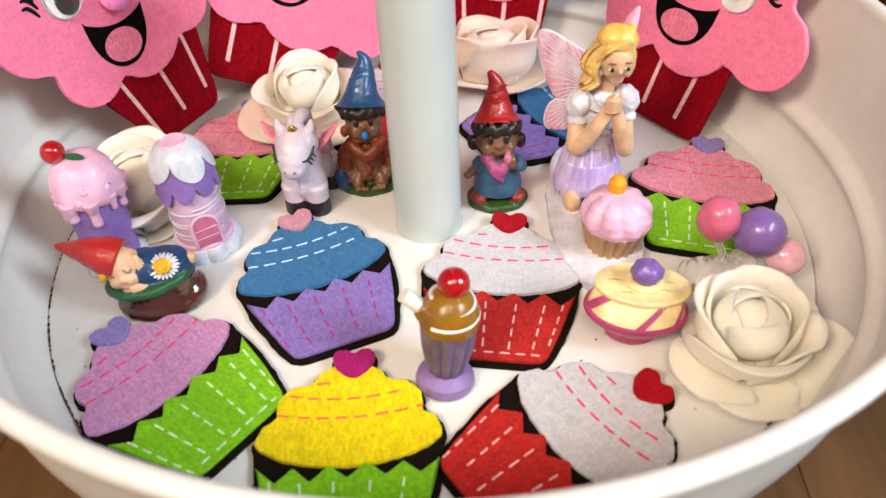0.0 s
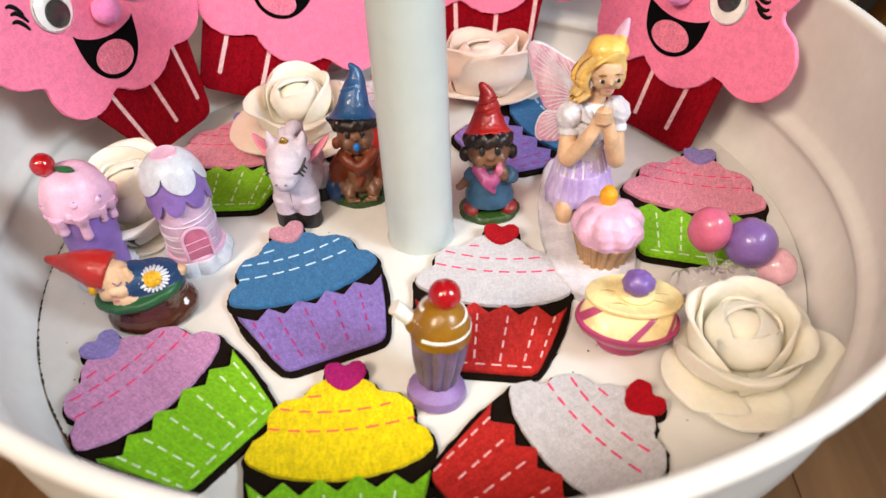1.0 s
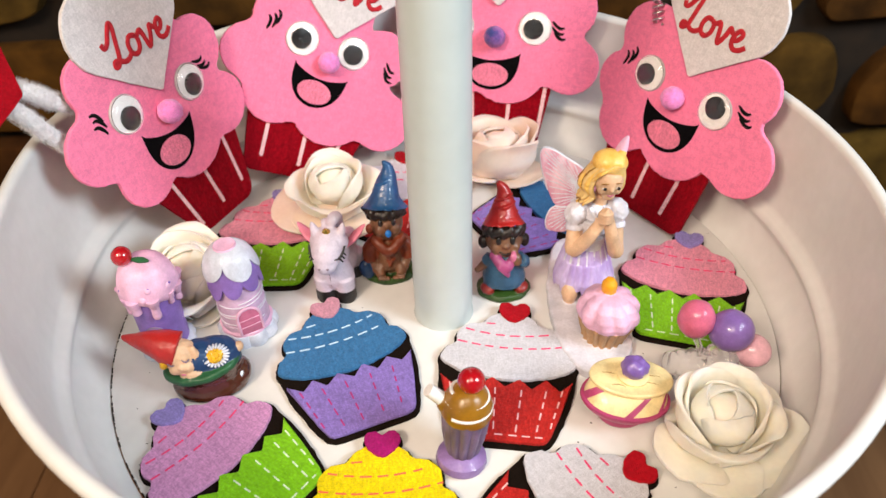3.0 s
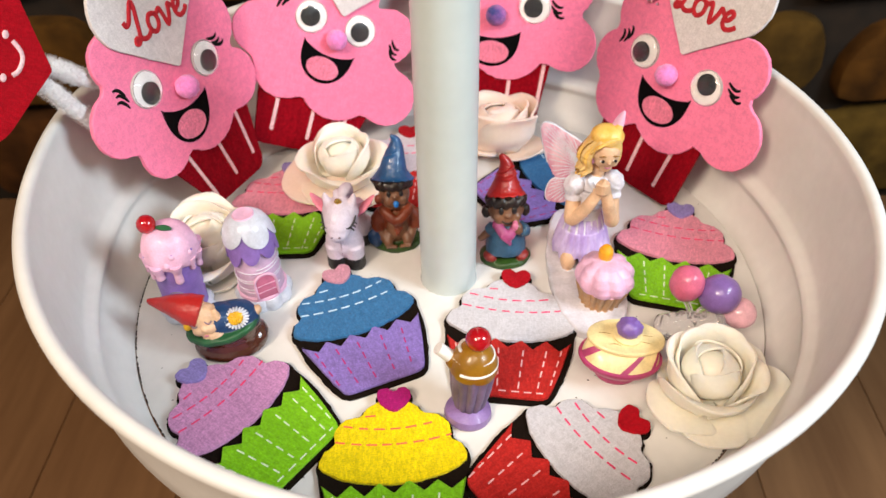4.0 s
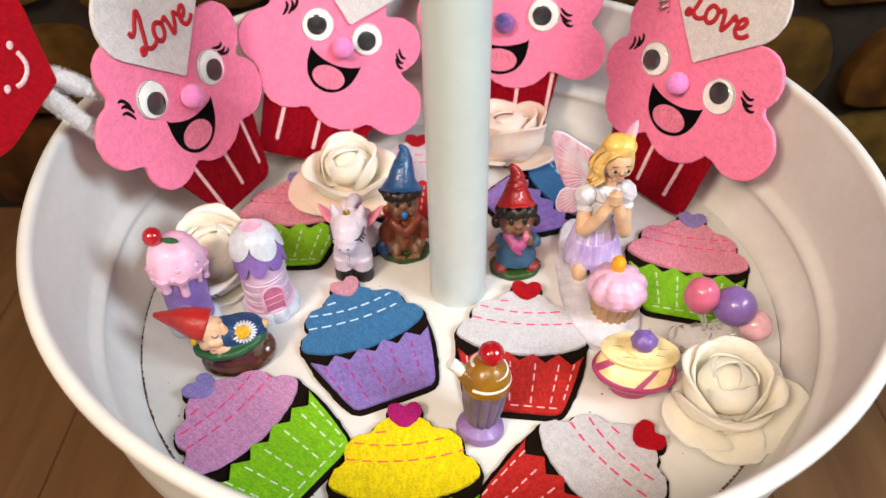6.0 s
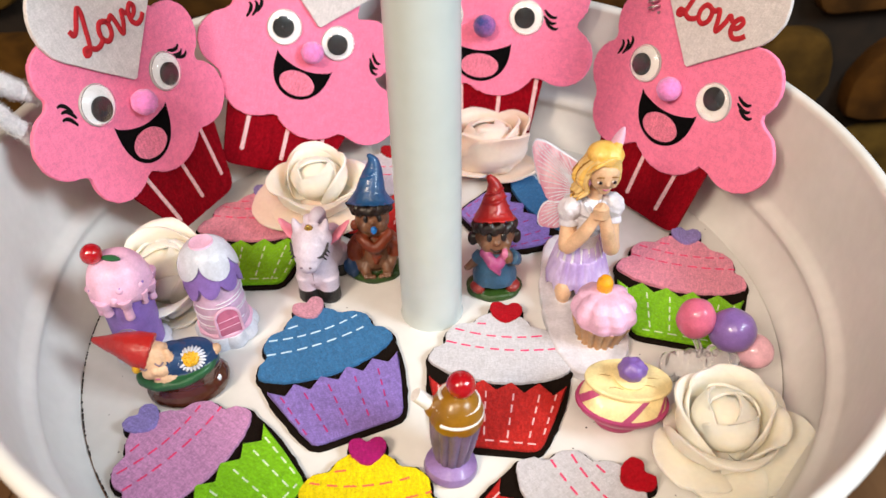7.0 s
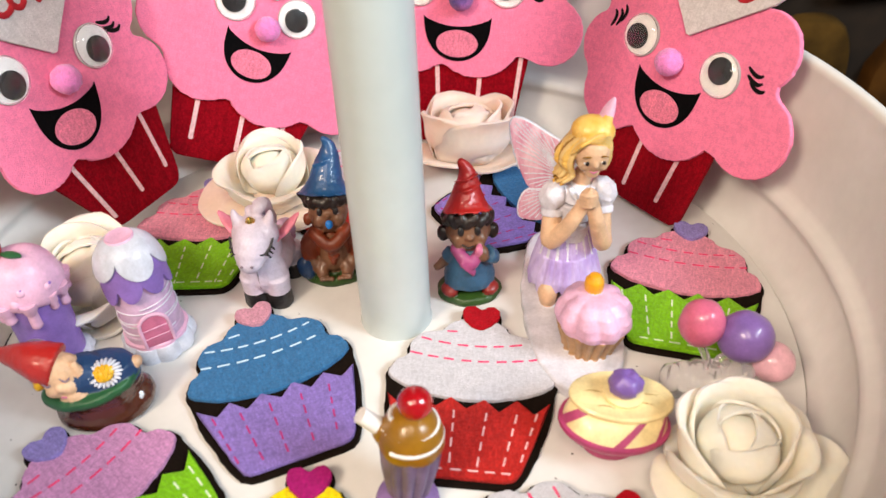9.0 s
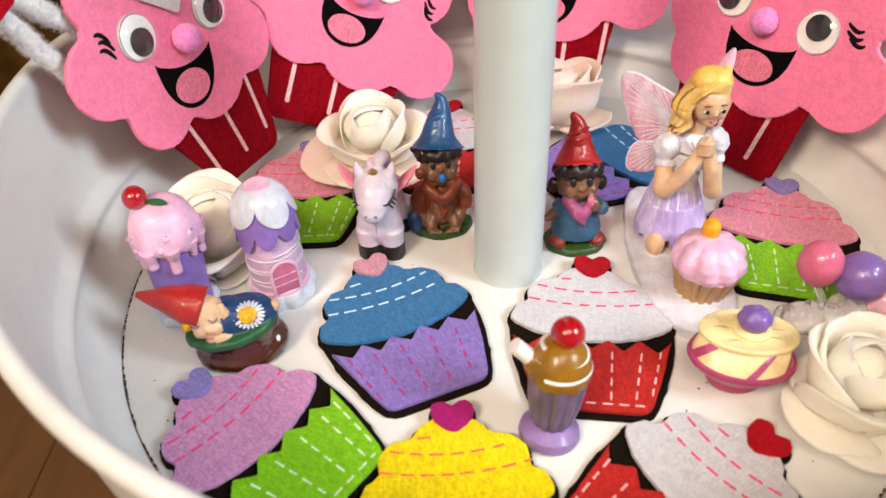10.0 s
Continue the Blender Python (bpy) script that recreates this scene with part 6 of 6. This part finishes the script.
def cake_dish():
    t = thing("cake_dish_figurine", pose(0.0632, -0.0535, 0.0, 0, 3, -4), "plum-pink resin dish of yellow cake with a violet berry", "figurine")
    oval = Matrix.Diagonal((1.0, 0.72, 1, 1))
    part("foot", spin([(0, 0.4), (7.4, 0.4), (8.0, 1.4), (7.2, 3.4), (7.6, 5), (0, 5)], 44, m=oval), P_PLUM, t, "plum-pink foot")
    part("bowl", spin([(0, 3.4), (7.4, 3.8), (11.6, 6.4), (14.6, 9.4), (15.4, 10.8), (15.2, 11.8), (14.2, 12.0), (0, 11.0)], 60, m=oval), P_PLUM, t, "plum-pink shallow bowl")

    def side(f, a):
        """A point on the sloping cake side: f runs from the bowl's rim up to the top."""
        rx, ry = 14.3 + (12.6 - 14.3) * f, 10.5 + (6.6 - 10.5) * f
        return Vector((rx * math.cos(a) + 0.6 * f, ry * math.sin(a) + 2.4 * f, 11.4 + 5.4 * f + 0.5 * math.sin(f * math.pi)))

    bm, cols = bmesh.new(), []
    for j in range(9):
        cols.append([bm.verts.new(side(j / 8, 2 * math.pi * i / 72)) for i in range(72)])
    for p, q in zip(cols, cols[1:]):
        for i in range(72):
            bm.faces.new((p[i], p[(i + 1) % 72], q[(i + 1) % 72], q[i]))
    bm.faces.new(cols[-1])
    part("cake_side", bm, P_CREAM, t, "cream-yellow sloping cake side", smooth=60)
    for a0, wd in ((188, 0.16), (268, 0.10), (318, 0.10), (20, 0.12), (80, 0.12), (136, 0.12)):
        a0 = radians(a0)
        bm = bmesh.new()
        lo, hi = [], []
        for j in range(7):
            f = j / 6
            mid = a0 + 0.62 * f
            for w, row in ((-1, lo), (0, lo), (1, lo)):
                q = side(f, mid + w * wd)
                up = Vector((math.cos(mid), math.sin(mid), 1.4)).normalized()
                lo.append(bm.verts.new(q + up * 0.28))
        for j in range(6):
            for i in range(2):
                bm.faces.new((lo[j * 3 + i], lo[j * 3 + i + 1], lo[j * 3 + 4 + i], lo[j * 3 + 3 + i]))
        part("stripe", bm, P_PLUM, t, "slanting plum stripe", smooth=60)
    m = pose(1.2, 3.2, 0, 0, 0, 0) @ Matrix.Diagonal((1.0, 0.62, 1, 1))
    part("cake_top", spin([(0, 16.2), (13.6, 16.2), (14.3, 16.9), (14.2, 17.8), (13.4, 18.3), (0, 18.5)], 60, m=m), P_CREAM, t, "pale yellow oval cake top")
    for k, (x, y, d) in enumerate(((-6.5, 3.6, 4), (8.4, 4.2, -6), (7.2, 0.6, 3), (-3.4, -1.6, 8))):
        part("crease", tube(bmesh.new(), [(x - 2.4, y, 18.35), (x, y + 0.2 * d / 4, 18.42), (x + 2.6, y - 0.3, 18.35)], [0.06, 0.14, 0.05], seg=6), P_CARAMEL, t, "thin crease in the cake top")
    part("berry_ring", spin([(0, 17.5), (5.4, 18.2), (5.5, 19.0), (4.4, 19.6), (0, 19.8)], 28), P_CREAM, t, at=pose(0.0016, 0.0034, 0.0002))
    bm = ball(bmesh.new(), (0, 0, 22.4), (4.5, 4.2, 4.0), seg=24, rough=0.7)
    for v in bm.verts:
        a = math.atan2(v.co.y, v.co.x)
        v.co.xy *= 1 + 0.09 * math.cos(5 * a) * min(1.0, max(0.0, (v.co.z - 19) / 5))
        v.co.z -= 0.9 * math.exp(-(v.co.x ** 2 + v.co.y ** 2) / 1.6) * (v.co.z > 23)
    part("berry", bm, P_BERRY, t, "matt violet berry", at=pose(0.0016, 0.0034, 0.0), smooth=70)
    return t


cake_dish()


def milkshake():
    t = thing("milkshake_figurine", pose(0.0074, -0.0722, 0.0, -8, 5, 0) @ Matrix.Scale(1.04, 4), "tiny resin milkshake glass with caramel top and red cherry", "figurine")
    part("foot", spin([(0, 0), (7.8, 0), (8.3, 1.4), (7.9, 3.2), (6.0, 4.6), (4.6, 5.6), (0, 6)], 40), P_BASEPURPLE, t, "violet round foot")
    part("glass", spin([(0, 5), (4.8, 5.2), (5.4, 7), (6.6, 13.5), (7.4, 20), (7.7, 22.4), (0, 22.4)], 96, lobes=12, depth=[0, .05, .16, .17, .10, 0, 0]), P_GLASSPURPLE, t, "fluted dusty violet glass")
    part("caramel", spin([(0, 21), (7.8, 21.2), (8.1, 22.4), (7.9, 25.5), (6.9, 28.4), (5.2, 30.4), (3.8, 31.8), (0, 32.2)], 40, lobes=6, depth=[0, .05, .03, 0, 0, 0, 0, 0]), P_CARAMEL, t, "glossy caramel topping", smooth=60)
    bm = bmesh.new()
    tube(bm, [((7.9 - 1.35 * (a / 6.283)) * math.cos(a - 2.2), (7.9 - 1.35 * (a / 6.283)) * math.sin(a - 2.2), 24.2 + 3.4 * a / 6.283) for a in np.linspace(0, 12.0, 60)], 0.62, seg=8)
    part("cream_swirl", bm, P_WHITE, t, "thin white cream swirl")
    part("cherry", ball(bmesh.new(), (0, 0, 0), (4.3, 4.3, 4.1), seg=24), P_CHERRY, t, "glossy red cherry", at=pose(0.0004, -0.0003, 0.0347))
    bm = bmesh.new()
    tube(bm, [(-5.8, 0.5, 24), (-9.0, 0.2, 27.0), (-12.4, -0.2, 30.0)], [2.2, 2.2, 2.1], seg=16)
    part("straw", bm, P_WHITE, t, "stub of a white straw")
    bm = bmesh.new()
    ball(bm, (-6.4, 0.3, 24.8), (3.2, 3.4, 3.6), seg=14)
    part("straw_collar", bm, P_CARAMEL, t)
    return t


milkshake()


def balloons():
    t = thing("balloon_bunch_figurine", pose(0.0965, -0.0265, 0.0), "bunch of three painted balloons lying on a clear resin post", "figurine")
    for c, r, m, lab in (((-5.8, -3.6, 25.0), (6.5, 6.4, 7.6), P_BALLOON1, "glossy pink balloon"), ((6.6, -5.8, 21.5), (7.9, 7.6, 7.6), P_BALLOON2, "glossy violet balloon"),
                         ((15.6, -7.6, 13.0), (6.3, 6.2, 6.0), P_BALLOON3, "pale pink balloon")):
        bm = ball(bmesh.new(), c, r, seg=32, rough=0.25, seed=c[0])
        for v in bm.verts:
            v.co.z -= 0.8 * math.exp(-((v.co.x - c[0]) ** 2 + (v.co.y - c[1]) ** 2) / 3.0) * (v.co.z < c[2])
        part("balloon", bm, m, t, lab, smooth=80)
    # lumpy clear post: a twisted rope of resin with ridges
    line = curve_through([(-15, -7, 5.6), (-9, -7.4, 5.8), (-3, -8, 6.6), (4, -8.6, 7.6), (10, -9, 8.0)], 14, False)
    bm, rings, seg = bmesh.new(), [], 48
    for k, p in enumerate(line):
        f = k / (len(line) - 1)
        body = 5.4 * math.sqrt(max(0.03, 1 - (2 * f - 1) ** 8)) * (1 + 0.04 * math.sin(k * 0.7))
        ring = []
        for i in range(seg):
            a = 2 * math.pi * i / seg
            rr = body * (1 + 0.08 * math.cos(3 * a + 9.0 * f) + 0.05 * noise.noise((math.cos(a) * 2, math.sin(a) * 2, f * 9)))
            ring.append(bm.verts.new((p[0] + 0.25 * rr * math.sin(a), p[1] + rr * math.cos(a), p[2] + rr * math.sin(a))))
        rings.append(ring)
    for p, q in zip(rings, rings[1:]):
        for i in range(seg):
            bm.faces.new((p[i], p[(i + 1) % seg], q[(i + 1) % seg], q[i]))
    bm.faces.new(rings[0][::-1])
    bm.faces.new(rings[-1])
    part("post", bm, CLEAR, t, "ribbed clear resin post", smooth=70)
    for k in range(3):
        bm = tube(bmesh.new(), curve_through([(-3 + 3 * k, -7, 9.5), (-3 + 4.0 * k, -6, 13), ((-5.8, 6.6, 13)[k], (-3.6, -5.8, -8)[k], (18.4, 15, 9.0)[k])], 6, False), 1.2, seg=12)
        part("string", bm, CLEAR, t, "clear resin string", smooth=70)
    return t


balloons()

# pipe-cleaner stems between the left-hand ornament and the red heart
stem_m = thing("chenille_arm", pose(0, 0, 0), "white fluffy pipe-cleaner arm between a felt heart and an ornament", "pipe cleaner")
LOCAL = Matrix.Scale(1000, 4) @ LEFT_PLANE @ Matrix.Scale(0.001, 4)
for seed, line in ((1, [(-52, 100, 0), (-46, 95, -1), (-41, 90, -3), (-32, 83, -4)]), (2, [(-57, 96, -1), (-52, 88.5, -3), (-47.5, 81, -5), (-40, 69, -6)])):
    fuzzy_rod([tuple(LOCAL @ Vector(p)) for p in line], 4.3, seed, stem_m)

# stones of the back wall
rng = random.Random(12)
z = TABLE_Z + 0.002
while z < 0.42:
    h = rng.uniform(0.07, 0.115)
    x = -0.95 - rng.uniform(0, 0.05)
    while x < 0.95:
        w = rng.uniform(0.075, 0.16)
        o = rounded([(0, 0), (w * 1000 - 7, rng.uniform(0, 18)), (w * 1000 - 7 - rng.uniform(0, 20), h * 1000 - 7), (rng.uniform(0, 20), h * 1000 - 7 - rng.uniform(0, 18))], [rng.uniform(18, 38) for _ in range(4)], 5)
        part("stone", slab(o, 0, rng.uniform(12, 22), 5, wobble=2.5), STONE, wall_back, at=pose(x, WALL_Y + 0.006, z, 90, 0, 0), smooth=40)
        x += w
    z += h
